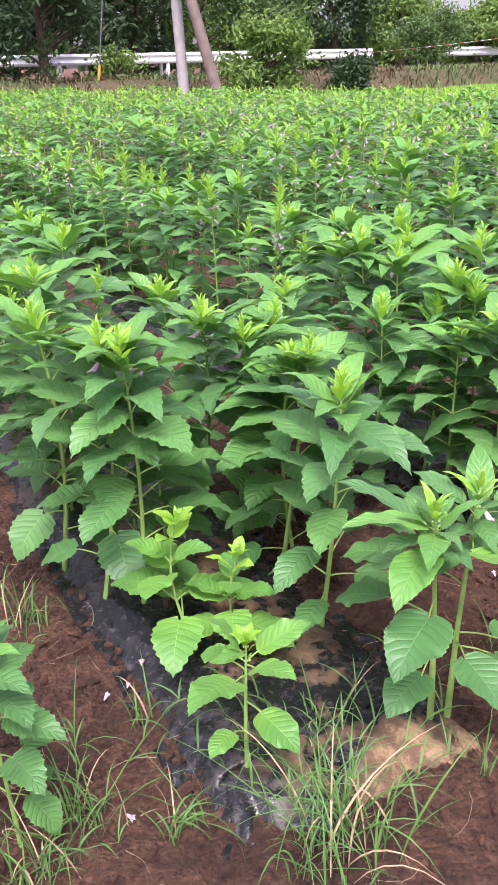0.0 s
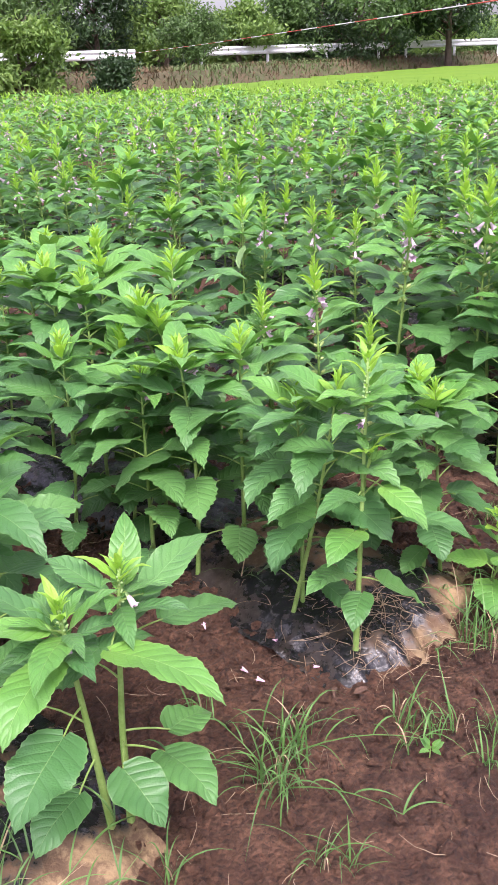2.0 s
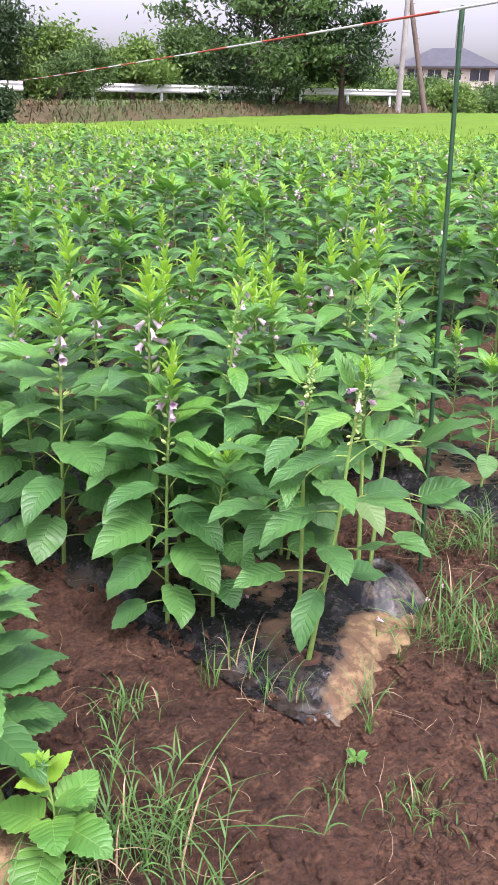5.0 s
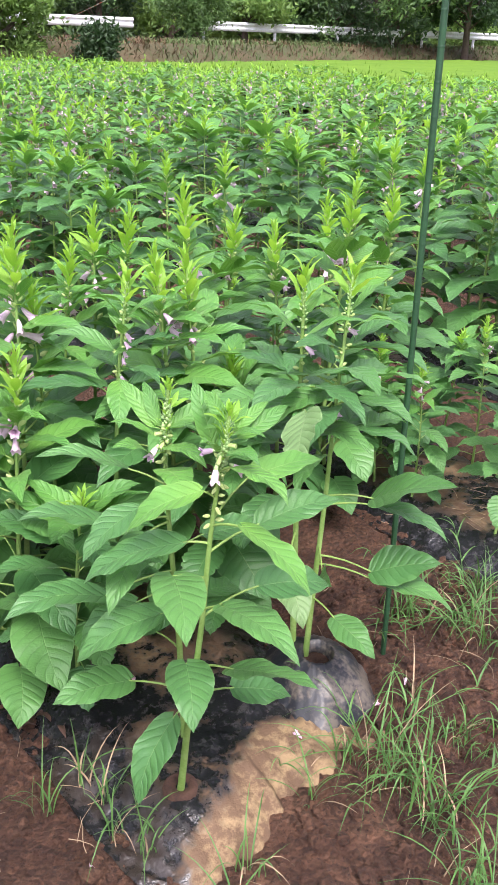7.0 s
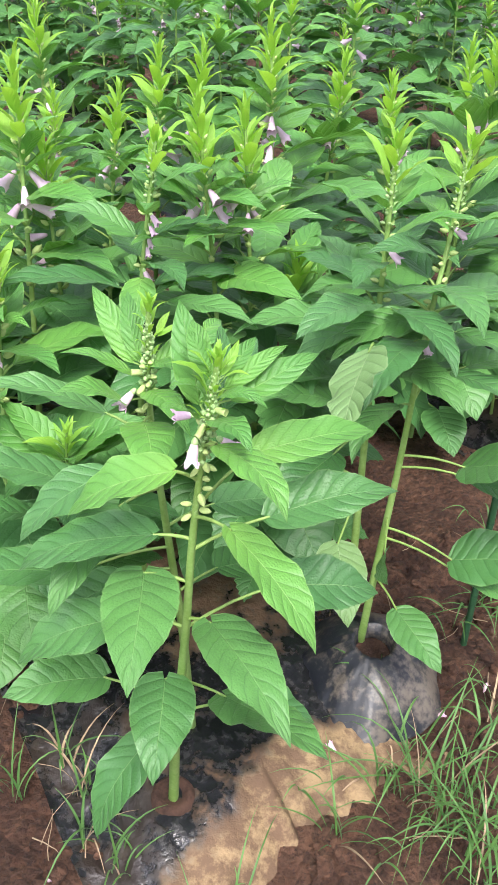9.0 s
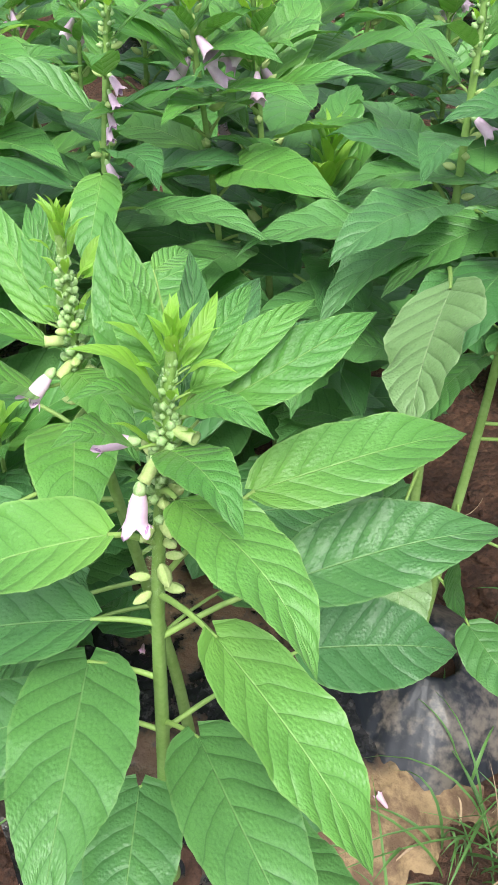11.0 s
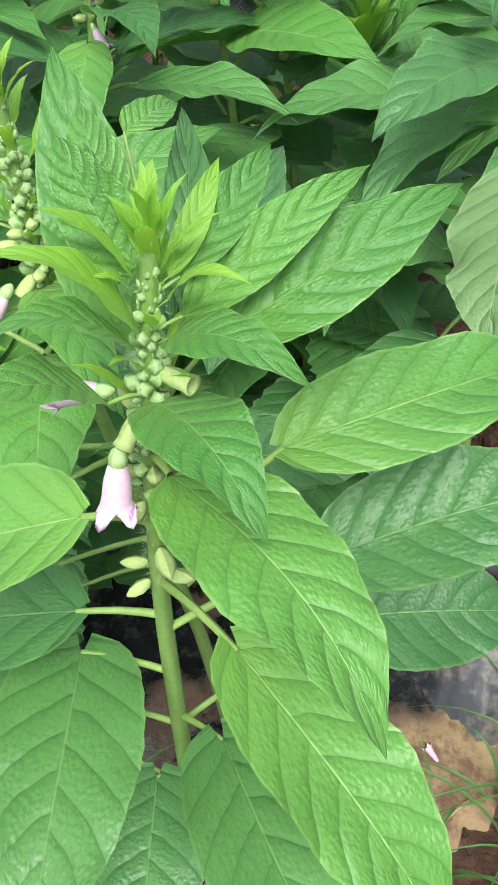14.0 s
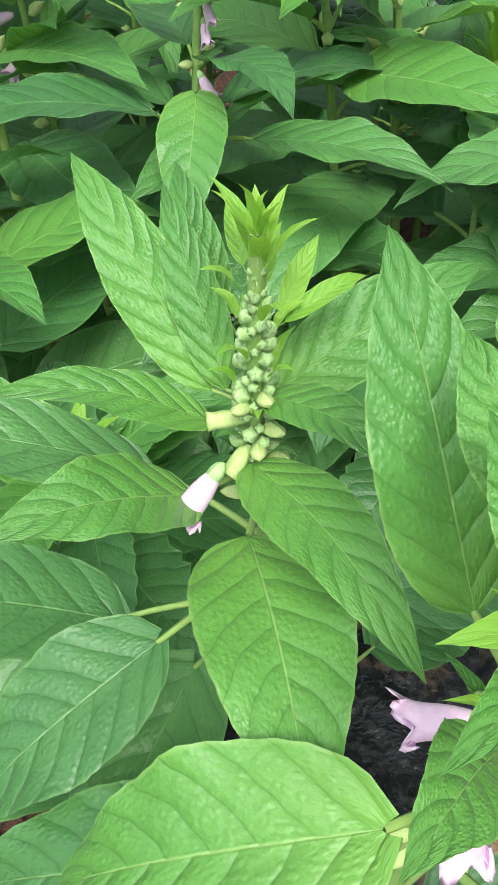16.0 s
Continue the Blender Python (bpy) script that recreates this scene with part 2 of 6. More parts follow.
end_mud = math_node(nodes, links, "ADD", end_mud, math_node(nodes, links, "MULTIPLY_ADD", fsep.outputs[0], 0.40, -0.095))
dust = math_node(nodes, links, "MAXIMUM", dust, ramp(nodes, links, end_mud, 0.135, 0.185))
streak = noise_tex(nodes, links, 60.0, 3.0, 0.6)
f1 = mix_color(nodes, links, ramp(nodes, links, streak, 0.45, 0.75), (0.010, 0.010, 0.012), (0.040, 0.038, 0.038))
mud = mix_color(nodes, links, ramp(nodes, links, d2, 0.38, 0.58), (0.29, 0.20, 0.105), (0.125, 0.075, 0.043))
links.new(mix_color(nodes, links, dust, f1, mud), bsdf.inputs["Base Color"])
links.new(math_node(nodes, links, "MULTIPLY_ADD", dust, 0.62, math_node(nodes, links, "MULTIPLY_ADD", streak, 0.25, 0.12)), bsdf.inputs["Roughness"])
bump(nodes, links, math_node(nodes, links, "MULTIPLY_ADD", d2, 0.6, math_node(nodes, links, "MULTIPLY", streak, 0.3)), bsdf, 0.8, 0.010)

BARE_FILM = plain("stretched_mulch_film", (0.014, 0.016, 0.022), (0.125, 0.105, 0.085), 15.0, 0.44, 0.4, 0.003, 0.0, 0.44, 0.64)
CLOD = plain("soil_clod_surface", (0.030, 0.014, 0.009), (0.070, 0.034, 0.021), 40.0, 0.95, 0.7, 0.006)
PADDY = plain("rice_green", (0.118, 0.215, 0.024), (0.092, 0.185, 0.022), 0.8, 0.95, 0.6, 0.05)
RICE = plain("rice_blade", (0.118, 0.215, 0.026), (0.092, 0.185, 0.022), 3.0, 0.95, 0.0)
for m in (PADDY, RICE):
    m.node_tree.nodes["Principled BSDF"].inputs["Specular IOR Level"].default_value = 0.12
BANK = plain("bank_turf", (0.055, 0.062, 0.022), (0.090, 0.062, 0.030), 0.7, 0.95, 0.8, 0.08)
RUST_GRASS = plain("dead_red_grass", (0.14, 0.080, 0.045), (0.090, 0.078, 0.032), 1.2, 0.9, 0.2, 0.01)
BANK_GREEN = plain("bank_green_grass", (0.065, 0.12, 0.03), (0.10, 0.15, 0.045), 1.2, 0.8, 0.2, 0.01)
RAIL = plain("white_rail_paint", (0.78, 0.79, 0.82), (0.62, 0.62, 0.63), 2.0, 0.45, 0.1, 0.002)
CONCRETE = plain("pole_concrete", (0.36, 0.34, 0.33), (0.27, 0.25, 0.245), 3.0, 0.85, 0.3, 0.004)
OLD_WOOD = plain("pole_brown", (0.19, 0.14, 0.125), (0.13, 0.095, 0.085), 4.0, 0.85, 0.4, 0.004)
BARK = plain("tree_bark", (0.10, 0.075, 0.055), (0.055, 0.04, 0.03), 6.0, 0.95, 0.8, 0.02)
YELLOW = plain("yellow_guard", (0.65, 0.38, 0.05), (0.5, 0.3, 0.06), 5.0, 0.5, 0.1, 0.002)
WIRE = plain("guy_wire_steel", (0.25, 0.25, 0.26), (0.18, 0.18, 0.19), 8.0, 0.5, 0.1, 0.002, 0.6)
STAKE = plain("green_stake_coat", (0.025, 0.085, 0.035), (0.018, 0.06, 0.028), 50.0, 0.42, 0.2, 0.0015)
ROPE_RED = plain("rope_red", (0.55, 0.09, 0.05), (0.42, 0.07, 0.05), 60.0, 0.7, 0.5, 0.002)
ROPE_WHITE = plain("rope_white", (0.78, 0.76, 0.74), (0.62, 0.60, 0.58), 60.0, 0.7, 0.5, 0.002)
ROOF = plain("roof_tile_grey", (0.085, 0.09, 0.11), (0.06, 0.065, 0.08), 1.5, 0.6, 0.4, 0.03)
WALL = plain("cream_render", (0.55, 0.50, 0.43), (0.48, 0.43, 0.37), 0.8, 0.9, 0.2, 0.01)
PANE = plain("dark_window_glass", (0.03, 0.035, 0.045), (0.05, 0.055, 0.065), 0.6, 0.12, 0.0)


def crown_material(name, a, b):
    m, nodes, links, bsdf = material(name)
    geo = nodes.new("ShaderNodeNewGeometry")
    links.new(mix_color(nodes, links, geo.outputs["Random Per Island"], a, b), bsdf.inputs["Base Color"])
    bsdf.inputs["Roughness"].default_value = 0.55
    tl = nodes.new("ShaderNodeBsdfTranslucent")
    tl.inputs["Color"].default_value = (b[0] * 1.2, b[1] * 1.3, b[2], 1)
    mixer = nodes.new("ShaderNodeMixShader")
    mixer.inputs[0].default_value = 0.25
    links.new(bsdf.outputs[0], mixer.inputs[1])
    links.new(tl.outputs[0], mixer.inputs[2])
    links.new(mixer.outputs[0], nodes["Material Output"].inputs["Surface"])
    return m


CROWN_DARK = crown_material("dark_tree_leaf", (0.017, 0.044, 0.016), (0.037, 0.084, 0.025))
CROWN_MID = crown_material("mid_tree_leaf", (0.045, 0.10, 0.028), (0.095, 0.18, 0.045))
CROWN_LIGHT = crown_material("light_tree_leaf", (0.08, 0.16, 0.035), (0.17, 0.28, 0.06))

# ---- mesh tools ----


class Builder:
    """Gathers pieces of mesh, each with its own material slot, into one mesh."""

    def __init__(self):
        self.v, self.f, self.uv, self.m, self.n = [], [], [], [], 0

    def add(self, piece, matrix=None, slot=0):
        v, f, uv = piece
        if matrix is not None:
            a = np.array(matrix)
            v = v @ a[:3, :3].T + a[:3, 3]
        self.v.append(v)
        self.f.append(f + self.n)
        self.uv.append(uv)
        self.m.append(np.full(len(f), slot))
        self.n += len(v)

    def mesh(self, name, mats, smooth=True):
        v, f, uv = np.concatenate(self.v), np.concatenate(self.f), np.concatenate(self.uv)
        me = bpy.data.meshes.new(name)
        me.vertices.add(len(v))
        me.vertices.foreach_set("co", v.astype(np.float32).ravel())
        k = f.shape[1]
        me.loops.add(f.size)
        me.loops.foreach_set("vertex_index", f.astype(np.int32).ravel())
        me.polygons.add(len(f))
        me.polygons.foreach_set("loop_start", np.arange(0, f.size, k, dtype=np.int32))
        me.polygons.foreach_set("material_index", np.concatenate(self.m).astype(np.int32))
        me.polygons.foreach_set("use_smooth", np.full(len(f), smooth))
        layer = me.uv_layers.new(name="UVMap")
        layer.data.foreach_set("uv", uv[f.ravel()].astype(np.float32).ravel())
        for m in mats:
            me.materials.append(m)
        me.update(calc_edges=True)
        me.validate()
        return me


def grid_faces(rows, cols):
    i = np.arange(rows - 1)[:, None] * cols + np.arange(cols - 1)[None, :]
    return np.stack([i, i + 1, i + 1 + cols, i + cols], -1).reshape(-1, 4)


def tube(points, radii, sides=6, twist=0.0, groove=0.0):
    """A tapered tube along points; groove pinches its section into four ribs."""
    p = np.array(points, float)
    r = np.array(radii, float)
    d = np.gradient(p, axis=0)
    d /= np.linalg.norm(d, axis=1)[:, None] + 1e-9
    ref = np.array([1.0, 0.0, 0.0]) if abs(d[0][0]) < 0.9 else np.array([0.0, 1.0, 0.0])
    a = np.cross(d, ref)
    a /= np.linalg.norm(a, axis=1)[:, None] + 1e-9
    b = np.cross(d, a)
    th = np.linspace(0, 2 * np.pi, sides + 1)
    rr = r[:, None] * (1 + groove * np.cos(4 * th)[None, :])
    v = p[:, None, :] + rr[..., None] * (np.cos(th + twist)[None, :, None] * a[:, None, :] + np.sin(th + twist)[None, :, None] * b[:, None, :])
    uv = np.stack(np.meshgrid(np.linspace(0, 1, sides + 1), np.linspace(0, 1, len(p))), -1)
    return v.reshape(-1, 3), grid_faces(len(p), sides + 1), uv.reshape(-1, 2)


def blob(profile, sides=8, ribs=0, rib=0.0):
    """A turned shape along +z from (z, radius) pairs."""
    p = np.array(profile, float)
    th = np.linspace(0, 2 * np.pi, sides + 1)
    r = p[:, 1][:, None] * (1 + rib * np.cos(ribs * th)[None, :])
    v = np.stack([r * np.cos(th), r * np.sin(th), np.repeat(p[:, :1], sides + 1, 1)], -1)
    uv = np.stack(np.meshgrid(np.linspace(0, 1, sides + 1), np.linspace(0, 1, len(p))), -1)
    return v.reshape(-1, 3), grid_faces(len(p), sides + 1), uv.reshape(-1, 2)


def blade(length, width, form, arch=0.06, fold=0.25, teeth=0.0, wave=0.0, ns=10, nc=3, seed=0, lobe=0.0):
    """A leaf from its base (0,0,0) to its tip (0,length,0), its face up. form: 0 heart-shaped, 1 lance-shaped."""
    rng = np.random.default_rng(seed)
    s = np.linspace(0, 1, ns + 1)
    p, q = 0.40 + 0.24 * form, 0.95 + 0.15 * form
    prof = np.maximum(s, 0) ** p * np.maximum(1 - s, 0) ** q
    prof /= (p / (p + q)) ** p * (q / (p + q)) ** q
    prof[0], prof[-1] = 0.10, 0.012
    c = np.linspace(-1, 1, 2 * nc + 1)
    S, C = np.meshgrid(s, c, indexing="ij")
    half = prof[:, None] * width / 2
    edge = np.abs(C) ** 4
    tooth = np.where(np.arange(ns + 1) % 2 == 0, 1.0, -1.0)
    tooth[0] = tooth[-1] = 0
    jag = tooth[:, None] * teeth * edge * width
    x = half * C * (1 + 0.04 * rng.standard_normal(2)[(C > 0).astype(int)]) + np.sign(C) * jag
    y = S * length - lobe * length * np.abs(C) ** 1.5 * np.clip(1 - S * 3.2, 0, 1) + np.abs(C) * 0.03 * length * np.sin(np.pi * S)
    z = arch * length * 4 * S * (1 - S) * (0.7 + 0.6 * S) + np.abs(C) * half * fold
    ph = rng.uniform(0, 6.28, 2)
    z = z + wave * width * edge * np.sin(S * 22 + ph[(C > 0).astype(int)]) * np.sin(np.pi * S)
    z = z + 1.6 * wave * width * np.abs(C) ** 2 * np.sin(S * 8.5 + ph[(C > 0).astype(int)] * 2) * np.sin(np.pi * S)
    z = z + C * half * 0.35 * (S - 0.4) * rng.uniform(-1, 1)
    x = x + 0.05 * length * np.sin(np.pi * S) * rng.uniform(-0.6, 0.6)
    v = np.stack([x, y, z], -1).reshape(-1, 3)
    uv = np.stack([(C + 1) / 2, S], -1).reshape(-1, 2)
    return v, grid_faces(ns + 1, 2 * nc + 1), uv


def frame_to(base, tip, roll=0.0):
    """The turn and place of a leaf that runs from base to tip with its face up, then rolled about its length (degrees)."""
    base, tip = Vector(base), Vector(tip)
    y = (tip - base).normalized()
    x = y.cross(Vector((0, 0, 1)))
    if x.length < 1e-3:
        x = Vector((1, 0, 0))
    x.normalize()
    z = x.cross(y)
    m = Matrix((x, y, z)).transposed().to_4x4()
    return Matrix.Translation(base) @ m @ Matrix.Rotation(radians(roll), 4, "Y")


def part(name, mesh, parent, matrix=None, label=""):
    ob = new(name, mesh)
    ob.parent = parent
    if matrix is not None:
        ob.matrix_basis = matrix
    return tagged(ob, label)


def single(name, piece, mat, smooth=True):
    b = Builder()
    b.add(piece)
    return b.mesh(name, [mat], smooth)


# ---- ground and beds ----
N = np.array([0.82, 0.57])     # across the beds
V = np.array([-0.57, 0.82])    # along the beds
BED_W, BED_STEP, BED_0 = 0.50, 1.09, 0.89


BED_EDGE = {0: 0.895, 1: 1.955, 2: 3.065, 3: 4.19}


def at_bed(k, a, b):
    """A place in bed k: a metres in from its edge, b along it."""
    p = N * (BED_EDGE.get(k, BED_0 + BED_STEP * k) + a) + V * b
    return float(p[0]), float(p[1])


BED_START = {-1: 1.0, 0: 0.80, 1: 0.84, 2: 0.70, 3: 0.72, 4: 0.75}


def far_limit(x):
    return 17.6 - 0.58 * x


def axis(lo, a, b, hi, step, grow=1.45):
    mid = list(np.arange(a, b + step / 2, step))
    out, d = [], step
    p = b
    while p < hi:
        d *= grow
        p += d
        out.append(min(p, hi))
    left, d, p = [], step, a
    while p > lo:
        d *= grow
        p -= d
        left.append(max(p, lo))
    return np.array(left[::-1] + mid + out)


gx, gy = axis(-900, -1.0, 3.8, 900, 0.0145), axis(-300, 0.7, 3.9, 1200, 0.0145)
GX, GY = np.meshgrid(gx, gy)


def rough_height(x, y):
    v = Vector((x, y, 0.0))
    lump = 0.5 - noise.voronoi(v * 34.0 + noise.noise_vector(v * 30.0) * 0.5)[0][0]
    patchy = 0.75 + 0.6 * noise.noise(v * 3.1)
    return 0.018 * noise.noise(v * 2.3) + 0.015 * noise.noise(v * 8.0) + 0.024 * patchy * lump + 0.015 * noise.noise(v * 47.0) * patchy - 0.032


near = (GX > -1.6) & (GX < 4.8) & (GY > 0.0) & (GY < 5.0)
GZ = np.full(GX.shape, -0.026)
for i, j in zip(*np.nonzero(near)):
    GZ[i, j] = rough_height(GX[i, j], GY[i, j])
b = Builder()
b.add((np.stack([GX, GY, GZ], -1).reshape(-1, 3), grid_faces(len(gy), len(gx)), np.stack([GX, GY], -1).reshape(-1, 2)))
tagged(new("ground", b.mesh("ground", [SOIL])), "red-brown crumbly field soil with cracks and clods", "ground", kind="structure")


def bed_z(a, b, k):
    """Height of the mulch film above zero."""
    t = abs(a - BED_W / 2) / (BED_W / 2)
    start = b - BED_START.get(k, 0.75)
    ends = min(max(start / 0.12, 0.0), 1.0)
    return -0.035 - 0.035 * max(0.0, 1 - start / 0.06) + 0.055 * (1 - t ** 4) * (0.25 + 0.75 * ends)


def mulch_bed(k):
    start = BED_START.get(k, 0.75)
    far = 17.0
    fine = 0 <= k <= 3
    bs = np.concatenate([np.arange(start, start + 1.6, 0.012), np.arange(start + 1.6, start + 2.4, 0.03), np.arange(start + 2.4, far, 0.25)]) if fine else np.concatenate([np.arange(start, start + 2.4, 0.06), np.arange(start + 2.4, far, 0.25)])
    cs = np.linspace(-0.04, BED_W + 0.04, 59 if fine else 27)
    pts = []
    for ib, bb in enumerate(bs):
        for a in cs:
            ragged = 0.06 * noise.noise(Vector((a * 9, k * 3.1, 0.0))) + 0.03 * noise.noise(Vector((a * 30, k * 3.1, 4.0))) if bb < start + 0.18 else 0.0
            side = 0.02 * noise.noise(Vector((bb * 4, k * 7.7 + (a > BED_W / 2), 2.0)))
            x, y = at_bed(k, a + side, bb + ragged)
            w = Vector((a * 14, bb * 5, k * 5.0))
            # creases: sharp ridges where the sheet is pulled, strongest along its edges
            c = Vector((a * 34 + 3 * noise.noise(w), bb * 13, k * 2.0))
            pull = 0.35 + 0.65 * min(1.0, abs(a - BED_W / 2) / (BED_W / 2)) ** 2
            ridge = (1 - abs(noise.noise(c))) ** 4 * 0.011 + (1 - abs(noise.noise(c * 2.3))) ** 5 * 0.006
            pts.append((x, y, bed_z(min(max(a, 0), BED_W), bb, k) + 0.008 * noise.noise(w) + 0.004 * noise.noise(w * 3.3) + pull * (ridge - 0.004)))
    b = Builder()
    b.add((np.array(pts), grid_faces(len(bs), len(cs)), np.array([(a, bb - start - (0.04 if k == 2 else -0.03)) for bb in bs for a in cs])))
    tagged(new("mulch_bed", b.mesh("mulch_bed", [FILM])), "planting bed under black mulch film dusted with mud", "mulch film", "mulch beds", "structure")


for k in range(-4, 15):
    mulch_bed(k)

# ---- sesame ----
rng = np.random.default_rng(7)
# leaf shapes shared by all plants: (form, width to length, arch, fold, teeth, lobe)
SHAPES = [
    (0.0, 0.80, 0.08, 0.12, 0.026, 0.10),
    (0.1, 0.66, 0.09, 0.14, 0.026, 0.08),
    (0.35, 0.50, 0.10, 0.22, 0.030, 0.04),
    (0.6, 0.38, 0.12, 0.28, 0.020, 0.0),
    (0.9, 0.30, 0.12, 0.28, 0.0, 0.0),
    (1.0, 0.22, 0.12, 0.40, 0.0, 0.0),
]
# the same with nearly smooth edges, for the older flowering plants
SHAPES += [(form, ratio * 0.94, arch, fold, 0.004, lobe) for form, ratio, arch, fold, teeth, lobe in SHAPES[:4]]


def leaf_piece(i, ns, nc, seed):
    form, ratio, arch, fold, teeth, lobe = SHAPES[i]
    return blade(1.0, ratio, form, arch * (0.7 + 0.6 * (seed % 3) / 2), fold, teeth, 0.03, ns, nc, seed, lobe)


LEAF_MATS = [LEAF, UPPER, YOUNG]
_leaf_cache = {}


def leaf_mesh(i, tone, variant, ns=18, nc=2):
    key = (i, tone, variant, ns)
    if key not in _leaf_cache:
        _leaf_cache[key] = single("leaf", leaf_piece(i, ns, nc, variant * 7 + i), LEAF_MATS[tone])
    return _leaf_cache[key]


BELL = blob([(0.0, 0.0016), (0.003, 0.0030), (0.008, 0.0042), (0.015, 0.0051), (0.021, 0.0060), (0.025, 0.0074), (0.028, 0.0098)], 15)
BELL = (BELL[0].copy(), BELL[1], BELL[2])
_th = np.linspace(0, 2 * np.pi, 16)
BELL[0][-16:, :2] *= (1 + 0.20 * np.cos(5 * _th))[:, None]
BELL[0][-16:, 2] += 0.003 * np.cos(5 * _th)
FLOWER_MESH = single("flower", BELL, CORONA)
POD = blob([(0.0, 0.0015), (0.003, 0.0042), (0.009, 0.0055), (0.015, 0.0042), (0.019, 0.0014), (0.020, 0.0002)], 8, 4, 0.10)
SMALL_POD = blob([(0.0, 0.0015), (0.005, 0.0050), (0.013, 0.0046), (0.020, 0.0003)], 5)
SMALL_BELL = blob([(0.0, 0.0018), (0.012, 0.0048), (0.022, 0.0062), (0.028, 0.0104)], 6)
POD_MESH = single("capsule", POD, CAPSULE)
BUD_PIECE = blob([(0.0, 0.0012), (0.003, 0.0036), (0.007, 0.0034), (0.011, 0.0004)], 7)
BUD_MESH = single("bud", BUD_PIECE, BUD)


def aim(place, direction, scale=1.0):
    q = Vector(direction).to_track_quat("Z", "X")
    return Matrix.LocRotScale(Vector(place), q, (scale, scale, scale))


def plan_plant(h, kind, r):
    """The leaves, petioles, flowers and pods of one plant of height h, as numbers. kind: flowering, leafy or young."""
    lean = r.normal(0, 0.03, 2)
    bow = r.normal(0, 0.015, 2)

    def stem(z):
        t = z / h
        return np.array([lean[0] * t + bow[0] * math.sin(3.14 * t), lean[1] * t + bow[1] * math.sin(3.14 * t), z])

    size = min(1.0, 0.62 + 0.48 * h)
    a0 = r.uniform(0, 360)
    leaves, pods, flowers, head = [], [], [], []
    up = np.array([0, 0, 1.0])

    def hang(store, z, az, pet, pel, length, lel, shape, tone, turn=10.0):
        base, out = stem(z), np.array([math.cos(az), math.sin(az), 0])
        e, lel = radians(pel), radians(min(lel, 76))
        p = base + pet * (out * math.cos(e) + up * math.sin(e))
        az2 = az + r.normal(0, 0.16)
        tip = p + length * np.array([math.cos(az2) * math.cos(lel), math.sin(az2) * math.cos(lel), math.sin(lel)])
        store.append((base, p, tip, shape, tone, r.normal(0, turn), r.uniform(0.92, 1.14)))

    if kind == "young":
        for i in range(6):
            t = i / 5
            for side in (0, 180):
                az = radians(a0 + 90 * i + side + r.normal(0, 14))
                hang(leaves, h * (0.22 + 0.70 * t), az, 0.05 * (1 - t) + 0.004, 35 + 30 * t, 0.125 * (1 - 0.6 * t), -18 + 55 * t, 0 if t < 0.5 else 1, 1 if t < 0.7 else 2)
        for j in range(7):
            hang(head, h * (0.93 + 0.01 * j), radians(a0 + 137.5 * j), 0.002, 50, 0.035 - 0.003 * j, 25 + 7 * j, 3, 2)
    else:
        bloom = kind == "flowering"
        n = 14 if bloom else 13
        top0, low = (0.83, 0.11) if bloom else (0.885, 0.16)
        for i in range(n):
            t = i / (n - 1)
            z = h * (low + (top0 - low) * (1 - (1 - t) ** (1.35 if bloom else 1.75)))
            length = np.interp(t, (0, 0.25, 0.55, 0.8, 1.0), (0.120, 0.170, 0.182, 0.150, 0.105) if bloom else (0.110, 0.155, 0.182, 0.188, 0.158))
            lel = np.interp(t, (0, 0.3, 0.55, 0.8, 1.0), (-34, -16, -2, 9, 20) if bloom else (-30, -14, -3, 7, 20))
            cuts = (0.20, 0.42, 0.66, 0.90) if bloom else (0.15, 0.34, 0.60, 1.1)
            shape = sum(t >= c for c in cuts)
            if bloom and shape < 4:
                shape += 6
            for side in (0, 180):
                if t < 0.12 and not bloom and r.random() < 0.3:
                    continue
                az = radians(a0 + 90 * i + side + r.normal(0, 15))
                hang(leaves, z + r.normal(0, 0.006), az, np.interp(t, (0, 0.4, 0.7, 1.0), (0.085, 0.070, 0.030, 0.010)) * size, 16 + 30 * t,
                     length * size * r.uniform(0.86, 1.12), lel + r.normal(0, 8), shape, 0 if t < (0.64 if bloom else 0.78) else 1)
                out = np.array([math.cos(az + 0.7), math.sin(az + 0.7), 0])
                if bloom and t > 0.80 and r.random() < 0.36 or t > 0.9 and r.random() < 0.10:
                    flowers.append((stem(z) + out * 0.009, (out[0], out[1], r.uniform(-1.6, -0.2)), r.uniform(0.95, 1.2)))
                elif bloom and t > 0.5:
                    pods.append((stem(z) + out * 0.006, (out[0], out[1], r.uniform(0.4, 1.2)), r.uniform(0.8, 1.1)))
        m = 24 if bloom else 17
        for j in range(m):
            u = j / (m - 1)
            z = h * (top0 + (1.0 - top0) * u)
            az = radians(a0 + 137.5 * j + r.normal(0, 8))
            length = ((0.088 if bloom else 0.085) * (1 - u) + 0.026 * u) * size * r.uniform(0.85, 1.15)
            hang(head, z, az, 0.004, 45, length, 16 + (50 if bloom else 46) * u ** 0.8 + r.normal(0, 6), 4 if u < 0.55 else 5, 1 if u < 0.22 else 2)
            if bloom and u < 0.7:
                az += 1.2
                pods.append((stem(z) + 0.005 * np.array([math.cos(az), math.sin(az), 0]), (math.cos(az), math.sin(az), 0.9 + u), 0.62 - 0.3 * u))
            if bloom and u < 0.22 and r.random() < 0.3:
                flowers.append((stem(z) + 0.008 * np.array([math.cos(az), math.sin(az), 0]), (math.cos(az), math.sin(az), r.uniform(-0.9, 0.0)), 1.05))
    zs = np.linspace(0, h, 9)
    r0 = 0.0055 * (0.6 + 0.6 * h) if kind != "young" else 0.0035
